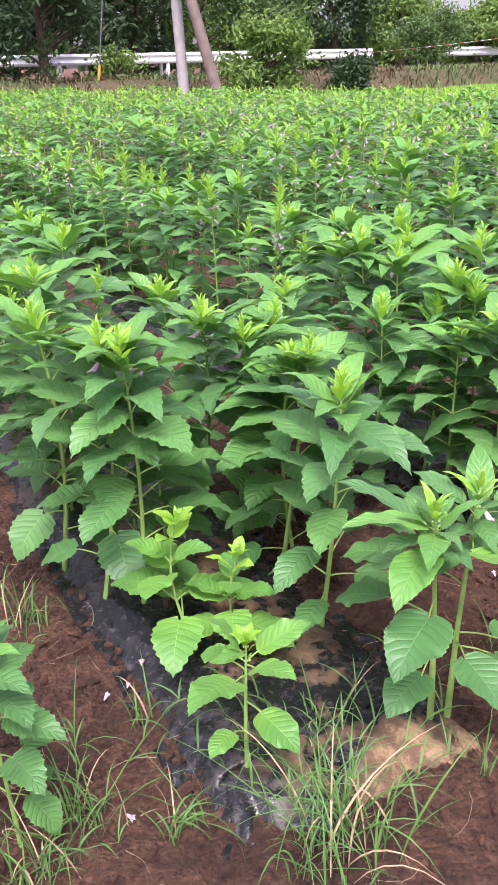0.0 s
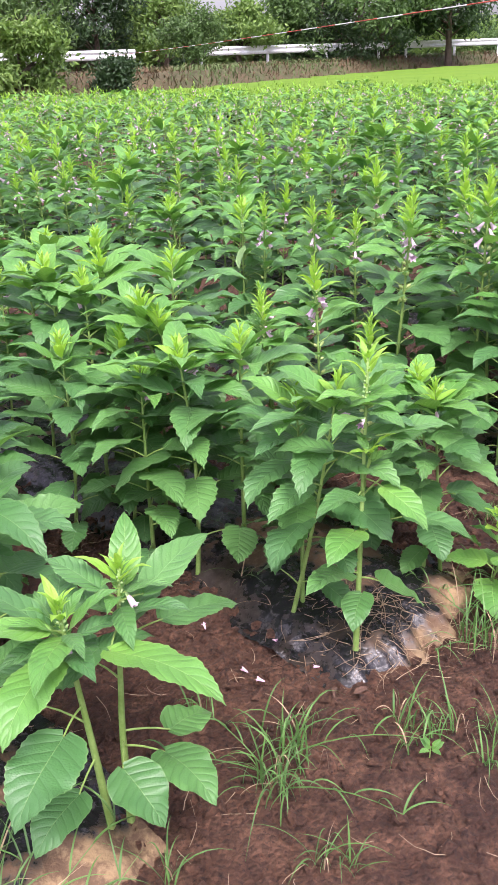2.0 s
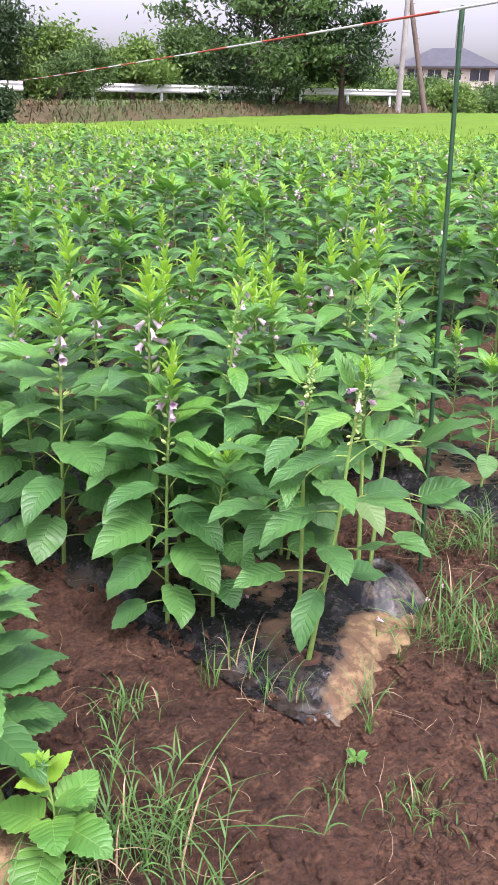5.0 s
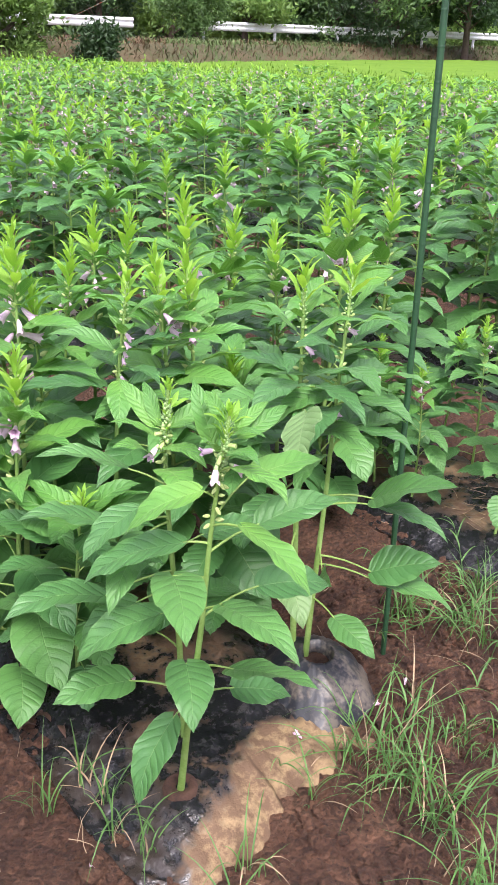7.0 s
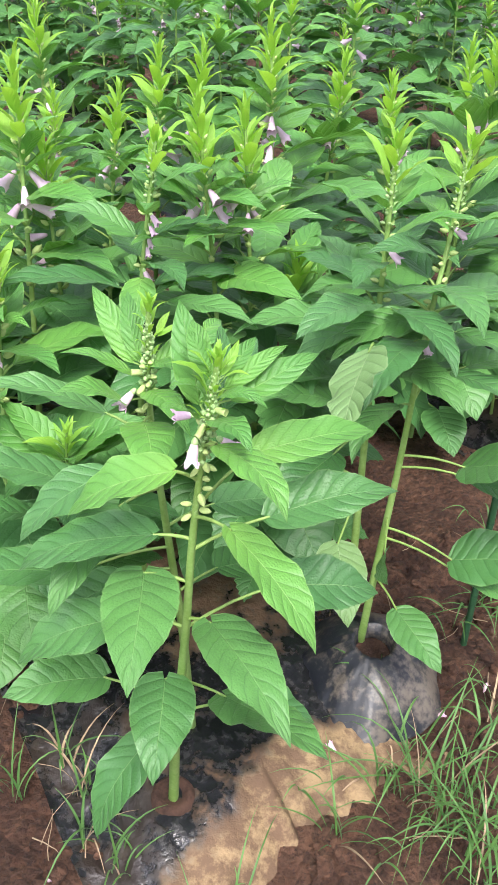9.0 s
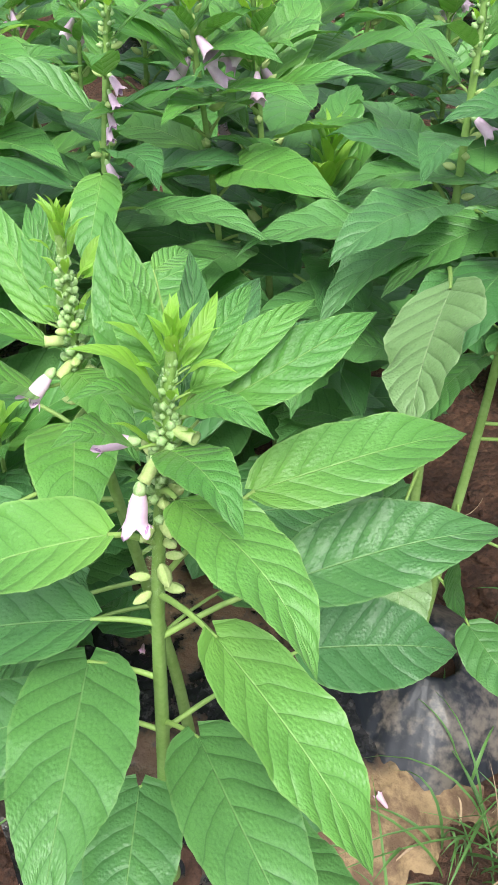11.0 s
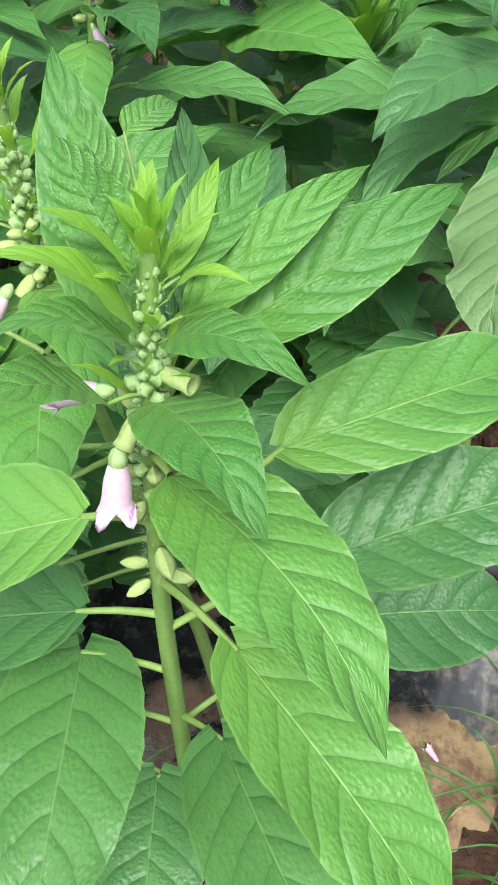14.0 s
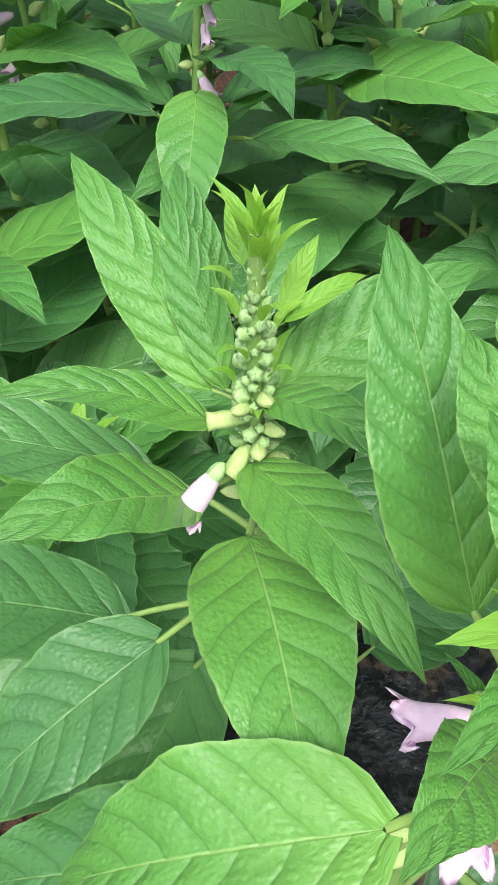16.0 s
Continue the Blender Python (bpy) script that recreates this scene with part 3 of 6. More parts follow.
    stalk = tube([stem(z) for z in zs], [r0 * (1.15 - 0.8 * z / h) for z in zs], 8, 0.0, 0.10)
    return stalk, leaves, pods, flowers, head


def petiole(base, p, r0=0.0022, r1=0.0015, sides=5, sag=0.05):
    base, p = np.array(base), np.array(p)
    ts = np.linspace(0, 1, 5)
    d = np.linalg.norm(p - base)
    return tube([base + (p - base) * t + np.array([0, 0, sag * d * math.sin(3.14 * t)]) for t in ts], [r0 + (r1 - r0) * t for t in ts], sides)


def leaf_matrix(p, tip, roll, wide):
    length = (Vector(tip) - Vector(p)).length
    return frame_to(p, tip, roll) @ Matrix.Diagonal((length * wide, length, length, 1))


def tuft(head, r, ns, nc):
    """The crowded young leaves of a growing tip, as one mesh."""
    b = Builder()
    for base, p, tip, shape, tone, roll, wide in head:
        b.add(leaf_piece(shape, ns, nc, int(r.integers(0, 6))), leaf_matrix(p, tip, roll, wide), tone)
    return b


def bud_cluster(pods, b=None):
    b = b or Builder()
    for place, d, sc in pods:
        b.add(SMALL_POD, aim(place, d, sc))
    return b


def sesame_plant(h, kind, r, ns=18, nc=2):
    """A plant at the origin, each leaf and flower a part of its own, the growing tip one."""
    stalk, leaves, pods, flowers, head = plan_plant(h, kind, r)
    plant = new("sesame_plant")
    part("stem", single("stem", stalk, STEM), plant)
    for base, p, tip, shape, tone, roll, wide in leaves:
        part("leaf", leaf_mesh(shape, tone, int(r.integers(0, 4)), ns, nc), plant, leaf_matrix(p, tip, roll, wide))
        if np.linalg.norm(p - base) > 0.02:
            part("petiole", single("petiole", petiole(base, p), PETIOLE), plant)
    tagged(part("shoot_tip", tuft(head, r, 7, 1).mesh("shoot_tip", LEAF_MATS), plant), "bright yellow-green shoot tip", kind="stuff")
    for place, d, sc in flowers:
        part("flower", FLOWER_MESH, plant, aim(place, d, sc), "pale pink bell flower")
    if pods:
        tagged(part("capsule_spike", bud_cluster(pods).mesh("capsule_spike", [CAPSULE]), plant), "pale green young capsules", kind="stuff")
    return plant


def joined_plant(b, h, kind, r, matrix, ns=4, nc=1):
    """Adds a whole plant to one builder, for those that stand far off."""
    stalk, leaves, pods, flowers, head = plan_plant(h, kind, r)
    b.add(tube([(0, 0, 0), (0, 0, h * 0.5), (0, 0, h * 0.97)], [0.006, 0.005, 0.002], 4), matrix, 3)
    # of those farther still only the upper leaves clear their neighbours
    for base, p, tip, shape, tone, roll, wide in leaves[12 if ns == 2 else 0:]:
        b.add(leaf_piece(shape, ns if shape not in (4, 5) else 2, nc, int(r.integers(0, 6))), matrix @ leaf_matrix(p, tip, roll, wide), tone)
    for base, p, tip, shape, tone, roll, wide in head[::3]:
        b.add(leaf_piece(shape, 2, nc, int(r.integers(0, 6))), matrix @ leaf_matrix(p, tip, roll, wide * 1.6), 2)
    for place, d, sc in flowers:
        b.add(SMALL_BELL, matrix @ aim(place, d, sc), 5)


CROP_MATS = [LEAF, UPPER, YOUNG, STEM, PETIOLE, CORONA]
LABELS = {
    "flowering": "flowering sesame plant with pale pink bells on mulch film",
    "leafy": "leafy green sesame plant with yellow-green top on mulch film",
    "young": "small young sesame plant with toothed bright leaves",
}

# plants read one by one: x, y, height, kind
PLACED = {
    "young": [(0.10, 1.67, 0.33), (0.19, 1.68, 0.27), (1.51, 2.12, 0.27)],
    "leafy": [(-0.12, 2.04, 0.50), (-0.02, 1.98, 0.46), (0.37, 1.80, 0.62), (-0.13, 1.18, 0.44),
              (1.02, 2.07, 0.62), (1.05, 2.10, 0.56), (1.39, 2.21, 0.54), (1.44, 2.22, 0.56), (0.88, 2.63, 0.50),
              (0.94, 2.33, 0.62), (-0.06, 1.84, 0.68), (-0.17, 1.88, 0.70), (-0.33, 2.04, 0.72), (0.26, 1.99, 0.62)],
    "flowering": [(1.90, 3.05, 0.74), (1.90, 3.47, 0.82), (1.66, 3.74, 0.84),
                  (1.795, 2.98, 0.85), (1.57, 3.14, 0.83), (1.82, 2.76, 0.74), (1.216, 3.70, 0.75), (0.905, 4.81, 0.73), (2.588, 3.72, 0.80), (2.77, 3.75, 0.80), (2.19, 3.02, 0.82)],
}
PLACED["leafy"] += [(0.29, 2.12, 0.62), (0.12, 2.17, 0.62), (0.0, 2.21, 0.65), (0.16, 2.33, 0.65), (-0.38, 2.51, 0.70),
                    (-0.58, 2.97, 0.70), (-0.11, 2.59, 0.65), (0.70, 2.36, 0.60), (0.80, 2.60, 0.62), (0.81, 2.31, 0.64),
                    (0.64, 2.52, 0.62), (0.48, 2.52, 0.62), (0.58, 2.72, 0.68), (0.74, 2.59, 0.65), (0.23, 2.67, 0.65)]
PLACED["flowering"] += [(1.09, 2.78, 0.65), (1.195, 2.63, 0.75), (1.29, 2.43, 0.65), (1.07, 2.73, 0.64), (2.42, 3.58, 0.80),
                        (2.20, 3.40, 0.90), (1.99, 3.44, 0.85), (2.24, 3.60, 0.82), (2.52, 3.53, 0.90)]
HERO_SPOTS = [(0.60, 1.52), (0.63, 1.53), (1.14, 1.92), (0.25, 1.36), (2.10, 2.48), (2.10, 2.61), (2.39, 2.80), (2.36, 2.82), (1.99, 2.93), (2.11, 3.03)]


def rest_z(x, y):
    a, b = float(np.dot(N, (x, y))), float(np.dot(V, (x, y)))
    k = math.floor((a - BED_0 + 0.29) / BED_STEP)
    off = a - BED_EDGE.get(k, BED_0 + k * BED_STEP)
    return bed_z(min(max(off, 0), BED_W), b, k) if -0.04 < off < BED_W + 0.04 and b > BED_START.get(k, 0.75) else -0.03


taken = list(HERO_SPOTS)
proto = {}


def put_plant(x, y, h, kind, r, group="sesame rows"):
    """A plant with all its leaves apart: one of six models of its kind, turned and scaled."""
    z = rest_z(x, y) - 0.004
    key = (kind, int(r.integers(0, 5)))
    base_h = {"young": 0.3, "leafy": 0.62, "flowering": 0.80}[kind]
    m = Matrix.Translation((x, y, z)) @ Matrix.Rotation(r.uniform(0, 6.28), 4, "Z") @ Matrix.Scale(h / base_h, 4)
    if key not in proto:
        ob = sesame_plant(base_h, kind, np.random.default_rng(100 + key[1] * 10 + len(kind)))
        ob.matrix_basis = m
        proto[key] = ob
        ob = tagged(ob, LABELS[kind], "sesame plant", group)
    else:
        src_ob = proto[key]
        keep = src_ob.matrix_basis.copy()
        src_ob.matrix_basis = Matrix.Identity(4)
        ob = copy_thing(src_ob, m)
        src_ob.matrix_basis = keep
    return ob


for kind, rows in PLACED.items():
    for x, y, h in rows:
        put_plant(x, y, h, kind, rng)
        taken.append((x, y))

# the rest of the rows
spots = []
for k in range(-5, 16):
    for a in (0.11, 0.37):
        for b_along in np.arange(1.0, 22.0, 0.225):
            bb = b_along + rng.uniform(-0.06, 0.06)
            x, y = at_bed(k, a + rng.uniform(-0.03, 0.03), bb)
            if not (-11.0 < x < 11.0 and y < far_limit(x) + rng.uniform(-0.3, 0.3)):
                continue
            if y < 0.25 * abs(x - 1.0) + 0.8 or min((x - p) ** 2 + (y - q) ** 2 for p, q in taken) < 0.16 ** 2:
                continue
            if x < 1.6 and y < 2.4 and bb < 1.5:
                continue
            d = math.hypot(x - 1.5, y - 1.4)
            spots.append((d, x, y, k))
spots.sort()
crop = Builder()
count = 0
for d, x, y, k in spots:
    tall = 0.62 + 0.10 * min(max((0.82 * x + 0.57 * y - 1.6) / 1.5, 0), 1) + 0.03 * min(max((d - 1.2) / 2.0, 0), 1)
    if k == 3 and d < 3.2:
        tall *= 0.6
    h = tall * rng.uniform(0.88, 1.10)
    kind = "flowering" if rng.random() < (0.75 if x + y > 4.3 else 0.35) else "leafy"
    if count < 36:
        put_plant(x, y, h, kind, rng)
    elif count < 210:
        m = Matrix.Translation((x, y, rest_z(x, y) - 0.004)) @ Matrix.Rotation(rng.uniform(0, 6.28), 4, "Z") @ Matrix.Scale(h / 0.8, 4)
        key = ("far", kind, int(rng.integers(0, 6)))
        if key not in proto:
            r = np.random.default_rng(500 + key[2] + len(kind))
            stalk, leaves, pods, flowers, head = plan_plant(0.8, kind, r)
            ob = new("sesame_plant")
            part("stem", single("stem", stalk, STEM), ob)
            fb = Builder()
            for base, p, tip, shape, tone, roll, wide in leaves:
                fb.add(leaf_piece(shape, 6, 1, int(r.integers(0, 6))), leaf_matrix(p, tip, roll, wide), tone)
                if shape in (0, 1, 2, 6, 7, 8):
                    fb.add(petiole(base, p, 0.003, 0.002, 3), None, 3)
            tagged(part("shoot_tip", tuft(head, r, 5, 1).mesh("shoot_tip", LEAF_MATS), ob), "bright yellow-green shoot tip", kind="stuff")
            if pods:
                tagged(part("capsule_spike", bud_cluster(pods).mesh("capsule_spike", [CAPSULE]), ob), kind="stuff")
            tagged(part("foliage", fb.mesh("foliage", LEAF_MATS + [PETIOLE]), ob), kind="stuff")
            for place, dd, sc in flowers:
                part("flower", FLOWER_MESH, ob, aim(place, dd, sc), "pale pink bell flower")
            ob.matrix_basis = m
            proto[key] = tagged(ob, LABELS[kind], "sesame plant", "sesame rows")
        else:
            src_ob = proto[key]
            keep = src_ob.matrix_basis.copy()
            src_ob.matrix_basis = Matrix.Identity(4)
            copy_thing(src_ob, m)
            src_ob.matrix_basis = keep
    else:
        m = Matrix.Translation((x, y, rest_z(x, y))) @ Matrix.Rotation(rng.uniform(0, 6.28), 4, "Z")
        joined_plant(crop, h, kind, rng, m, 4 if d < 7.5 else 2)
    count += 1
tagged(new("sesame_crop", crop.mesh("sesame_crop", CROP_MATS)), "dense far rows of green flowering sesame plants", "sesame crop", kind="stuff")

# ---- the plants passed close by, leaf by leaf ----


def interp_stem(points):
    p = np.array(points, float)
    return lambda z: np.array([np.interp(z, p[:, 2], p[:, 0]), np.interp(z, p[:, 2], p[:, 1]), z])


class Close:
    """A plant given by the line of its stem; leaves are hung on it by base and tip, in metres of the place."""

    def __init__(self, stem_points, r0, label):
        self.at = interp_stem(stem_points)
        self.foot, self.top = stem_points[0][2], stem_points[-1][2]
        self.org = Vector(stem_points[0])
        self.ob = tagged(new("sesame_plant"), label, "sesame plant", "sesame rows")
        self.ob.location = self.org
        zs = np.linspace(self.foot, self.top, 26)
        pts = [self.at(z) for z in zs]
        for _ in range(3):
            pts = [pts[0]] + [(a + 2 * b + c) / 4 for a, b, c in zip(pts, pts[1:], pts[2:])] + [pts[-1]]
        self.pts, self.zs = pts, zs
        rad = [r0 * (1.12 - 0.72 * i / 25) for i in range(26)]
        self.mesh("stem", tube([p - np.array(self.org) for p in pts], rad, 12, 0.4, 0.10), STEM)
        self.seed = 0

    def on(self, z):
        return np.array([np.interp(z, self.zs, [p[i] for p in self.pts]) for i in range(3)])

    def mesh(self, name, piece, mat, label="", parent=None):
        return part(name, single(name, piece, mat), parent or self.ob, None, label)

    def leaf(self, z, base, tip, width, form, tone, roll=0.0, arch=0.10, fold=0.22, lobe=0.0, teeth=0.004, wave=0.035, mat=None):
        """z: height of its node on the stem."""
        self.seed += 1
        base, tip = Vector(base), Vector(tip)
        length = (tip - base).length
        m = frame_to(base - self.org, tip - self.org, roll)
        width *= 1.05 if form < 0.5 else 1.0 if form < 0.8 else 0.85
        piece = blade(length, width, form, arch, fold, teeth, wave, 30, 5, self.seed * 3 + int(z * 1000), lobe)
        ob = part("leaf", single("leaf", piece, mat or LEAF_MATS[tone]), self.ob, m)
        o = np.array(self.org)
        if (Vector(self.on(z)) - base).length > 0.008:
            self.mesh("petiole", petiole(self.on(z) - o, np.array(base) - o, min(0.0021, 0.04 * width), min(0.0014, 0.03 * width), 7, 0.06), PETIOLE)
        return ob

    def flower(self, base, tip, scale=1.0):
        base, tip = Vector(base), Vector(tip)
        s = 0.70 * (tip - base).length / 0.028
        part("flower", BIG_BELL, self.ob, aim(base - self.org, tip - base, s * scale), "pale pink bell flower")
        part("calyx", CALYX_MESH, self.ob, aim(base - self.org, tip - base, s))

    def pod(self, z, az, up=0.8, scale=1.0, mesh=None, reach=0.004, name="capsule"):
        d = np.array([math.cos(radians(az)), math.sin(radians(az)), 0.0])
        p = Vector(self.on(z)) + Vector(d) * reach - self.org
        part(name, mesh or POD_MESH, self.ob, aim(p, (d[0], d[1], up), scale * (0.58 if mesh is None else 1.0)))

    def crown(self, z0, r, spike=9, rows=9, apart=False):
        """The bud column at the top and the narrow young leaves round it; apart: each bud a part of its own."""
        low = z0 - 0.030
        rows = int(rows * (2.8 if apart else 1.7))
        column = Builder()
        for i, z in enumerate(low + (self.top - 0.002 - low) * np.linspace(0, 1, rows) ** 0.8):
            k = i / (rows - 1)
            for j in range(4):
                zz, az, up = z + r.uniform(-0.002, 0.002), 90 * j + 41 * i + r.uniform(-18, 18), 0.35 + 1.5 * k
                sc = r.uniform(0.60, 1.15) * np.interp(k, (0, 0.3, 0.7, 1.0), (0.50, 0.58, 0.42, 0.24))
                reach = 0.0044 - 0.0036 * k
                if apart:
                    self.pod(zz, az, up, sc, STAR_MESH if k < 0.7 else BUD_MESH, reach, "bud")
                else:
                    d = Vector((math.cos(radians(az)), math.sin(radians(az)), 0))
                    column.add(BUD_PIECE, aim(Vector(self.on(zz)) + d * reach - self.org, (d[0], d[1], up), sc * 1.1))
        if not apart:
            tagged(part("bud_column", column.mesh("bud_column", [BUD]), self.ob), "pale green flower buds", kind="stuff")
        n = 18 if apart else 9
        for i in range(n):
            z, az = low + (self.top - 0.012 - low) * i / n, radians(137 * i + 40)
            d = Vector((math.cos(az), math.sin(az), 0))
            b = Vector(self.on(z)) + d * 0.005
            self.leaf(z, b, b + r.uniform(0.012, 0.024) * (d * 0.8 + Vector((0, 0, 0.7))), 0.0055, 1.0, 2 if i > n // 3 else 1, 0, 0.15, 0.3)
        tip = Vector(self.on(self.top))
        for j in range(spike):
            az, el = radians(137 * j + r.uniform(-10, 10)), radians(46 + 36 * j / spike)
            ln = r.uniform(0.020, 0.032) * (1.1 - 0.5 * j / spike)
            b = tip - Vector((0, 0, 0.014 - 0.012 * j / spike))
            self.leaf(self.top - 0.01, b, b + ln * Vector((math.cos(az) * math.cos(el), math.sin(az) * math.cos(el), math.sin(el))), 0.0066, 1.0, 2, 0, 0.10, 0.3)

    def hairs(self, low, high, r, n=900):
        """Fine pale hairs that stand out from the stem and the buds."""
        z = r.uniform(low, high, n)
        az = r.uniform(0, 6.28, n)
        c = np.array([self.on(q) for q in z]) - np.array(self.org)
        d = np.stack([np.cos(az), np.sin(az), r.normal(0.1, 0.4, n)], -1)
        t = np.stack([-np.sin(az), np.cos(az), np.zeros(n)], -1) * 0.00005
        b0 = c + d * r.uniform(0.001, 0.008, n)[:, None] * np.clip((z - low) / (high - low) * 1.5 + 0.4, 0.4, 1.0)[:, None]
        e = b0 + d * r.uniform(0.0012, 0.0036, n)[:, None]
        v = np.stack([b0 - t, b0 + t, e + t * 0.3, e - t * 0.3], 1).reshape(-1, 3)
        b = Builder()
        b.add((v, np.arange(n * 4).reshape(-1, 4), np.zeros((n * 4, 2))))
        tagged(part("hairs", b.mesh("hairs", [HAIR]), self.ob), "fine pale hairs", kind="stuff")

    def whorl(self, heights, r, length, az0):
        """Pairs of drooping lance leaves on short stalks, each pair crossing the last."""
        for i, z in enumerate(heights):
            for side in (0, 180):
                az, el = radians(az0 + 90 * i + side + r.normal(0, 14)), radians(r.normal(-10, 8))
                d0 = Vector((math.cos(az), math.sin(az), 0))
                b = Vector(self.on(z)) + d0 * 0.045 + Vector((0, 0, 0.022))
                ln = length * r.uniform(0.85, 1.15)
                self.leaf(z, b, b + ln * (d0 * math.cos(el) + Vector((0, 0, math.sin(el)))), ln * 0.40, 0.45, 0, r.normal(0, 12), 0.14, 0.22, 0.03, 0.006)

    def rosette(self, z0, r, rows=6, first=0.12, az0=0.0):
        """Spreading upper leaves in crossed pairs."""
        for i in range(rows):
            t = i / max(1, rows - 1)
            z = z0 + (self.top - 0.012 - z0) * (1 - (1 - t) ** 1.4)
            for side in (0, 180):
                az, el = radians(az0 + 90 * i + side + r.normal(0, 12)), radians(-8 + 62 * t + r.normal(0, 7))
                ln = first * (1 - 0.62 * t) * r.uniform(0.9, 1.1)
                d0 = Vector((math.cos(az), math.sin(az), 0))
                b = Vector(self.on(z)) + d0 * 0.018 * (1 - t) + Vector((0, 0, 0.012 * (1 - t)))
                self.leaf(z, b, b + ln * (d0 * math.cos(el) + Vector((0, 0, math.sin(el)))), ln * np.interp(t, (0, 0.5, 1), (0.42, 0.32, 0.24)), np.interp(t, (0, 1), (0.5, 1.0)), 0 if t < 0.3 else 1 if t < 0.65 else 2, r.normal(0, 8), 0.12)


CALYX_MESH = single("calyx", blob([(-0.003, 0.0008), (-0.001, 0.0028), (0.002, 0.0038), (0.005, 0.0037), (0.006, 0.0026)], 10), BUD)
TUBE_MESH = single("spent_corolla", blob([(0.0, 0.0022), (0.004, 0.0040), (0.010, 0.0046), (0.015, 0.0043), (0.0185, 0.0050), (0.0180, 0.0034), (0.013, 0.0024)], 12), CAPSULE)

star = blob([(-0.005, 0.0008), (-0.002, 0.0010), (0.001, 0.0032), (0.004, 0.0043), (0.0068, 0.0040), (0.0088, 0.0028), (0.0100, 0.0014), (0.0104, 0.0003)], 15)
for ring in (3, 4, 5):
    star[0][16 * ring:16 * ring + 16, :2] *= (1 + 0.20 * np.cos(5 * _th))[:, None]
STAR_MESH = single("bud", star, BUD)
_tf = np.linspace(0, 2 * np.pi, 31)
big_bell = blob([(0.0, 0.0014), (0.003, 0.0028), (0.007, 0.0042), (0.012, 0.0053), (0.017, 0.0058), (0.021, 0.0060), (0.0245, 0.0066), (0.027, 0.0079), (0.0282, 0.0094),
                 (0.0270, 0.0079), (0.0240, 0.0059), (0.016, 0.0046), (0.010, 0.0028)], 30)
for ring, amp in ((7, 0.10), (8, 0.20), (9, 0.10)):
    rows_ = slice(31 * ring, 31 * ring + 31)
    big_bell[0][rows_, :2] *= (1 + amp * np.cos(5 * _tf) + 0.06 * np.sin(3 * _tf))[:, None]
    big_bell[0][rows_, 2] += 0.016 * amp * np.cos(5 * _tf) + 0.012 * amp * np.sin(_tf)
_bell = Builder()
_inner = 30 * 9
_bell.add((big_bell[0], big_bell[1][:_inner], big_bell[2]), None, 0)
_bell.add((big_bell[0], big_bell[1][_inner:], big_bell[2]), None, 1)
BIG_BELL = _bell.mesh("flower", [CORONA, THROAT])

r = np.random.default_rng(41)
# front plant
P = Close([(2.118, 2.508, 0.0), (2.130, 2.470, 0.20), (2.150, 2.440, 0.42), (2.158, 2.434, 0.555), (2.164, 2.430, 0.62), (2.174, 2.422, 0.70), (2.182, 2.427, 0.760)],
          0.0062, "flowering sesame plant with three pink bells on mulch film")
P.crown(0.690, r, 9, 10, True)
P.hairs(0.58, 0.765, r, 1300)
P.leaf(0.749, (2.1713, 2.4377, 0.7548), (2.1537, 2.4733, 0.7710), 0.0200, 0.60, 1, -30, 0.05, 0.20)
P.leaf(0.742, (2.1755, 2.4251, 0.7476), (2.1548, 2.4459, 0.7768), 0.0210, 0.60, 1, -35, 0.06, 0.22)
P.leaf(0.744, (2.1771, 2.4252, 0.7503), (2.1613, 2.4503, 0.7714), 0.0140, 0.70, 1, -30, 0.06, 0.25)
P.leaf(0.742, (2.1759, 2.4252, 0.7475), (2.1578, 2.4158, 0.7737), 0.0100, 0.80, 2, -10, 0.10, 0.25)
P.leaf(0.725, (2.1756, 2.4222, 0.7307), (2.1454, 2.4061, 0.7668), 0.0130, 0.70, 2, -12, 0.16, 0.22)
P.leaf(0.719, (2.1739, 2.4218, 0.7247), (2.1469, 2.3916, 0.7528), 0.0145, 0.65, 1, -10, 0.16, 0.22)
P.leaf(0.705, (2.1651, 2.4136, 0.7107), (2.1419, 2.3798, 0.7393), 0.0220, 0.55, 1, -10, 0.14, 0.20)
P.leaf(0.755, (2.1803, 2.4286, 0.7610), (2.1817, 2.4410, 0.7728), 0.0080, 0.90, 2, 0, 0.05, 0.30)
P.leaf(0.740, (2.1853, 2.4272, 0.7464), (2.1960, 2.4562, 0.7649), 0.0100, 0.85, 2, 25, 0.06, 0.30)
P.leaf(0.739, (2.1878, 2.4293, 0.7449), (2.2089, 2.4682, 0.7624), 0.0155, 0.75, 1, 30, 0.06, 0.28)
P.leaf(0.727, (2.1878, 2.4268, 0.7335), (2.2367, 2.4633, 0.7592), 0.0180, 0.70, 1, 30, 0.07, 0.26)
P.leaf(0.719, (2.2019, 2.4575, 0.7246), (2.2437, 2.4805, 0.7375), 0.0180, 0.70, 0, 25, 0.08, 0.22)
P.leaf(0.716, (2.1930, 2.4280, 0.7224), (2.2640, 2.4734, 0.7481), 0.0290, 0.55, 1, 26, 0.08, 0.22)
P.leaf(0.734, (2.1850, 2.4252, 0.7405), (2.2101, 2.4095, 0.7580), 0.0085, 0.80, 2, 10, 0.18, 0.25)
P.leaf(0.722, (2.1839, 2.4229, 0.7285), (2.2257, 2.3951, 0.7379), 0.0175, 0.55, 1, 10, 0.20, 0.18)
P.leaf(0.753, (2.1635, 2.4800, 0.7592), (2.1756, 2.5030, 0.7574), 0.0130, 0.70, 1, 20, 0.06, 0.20)
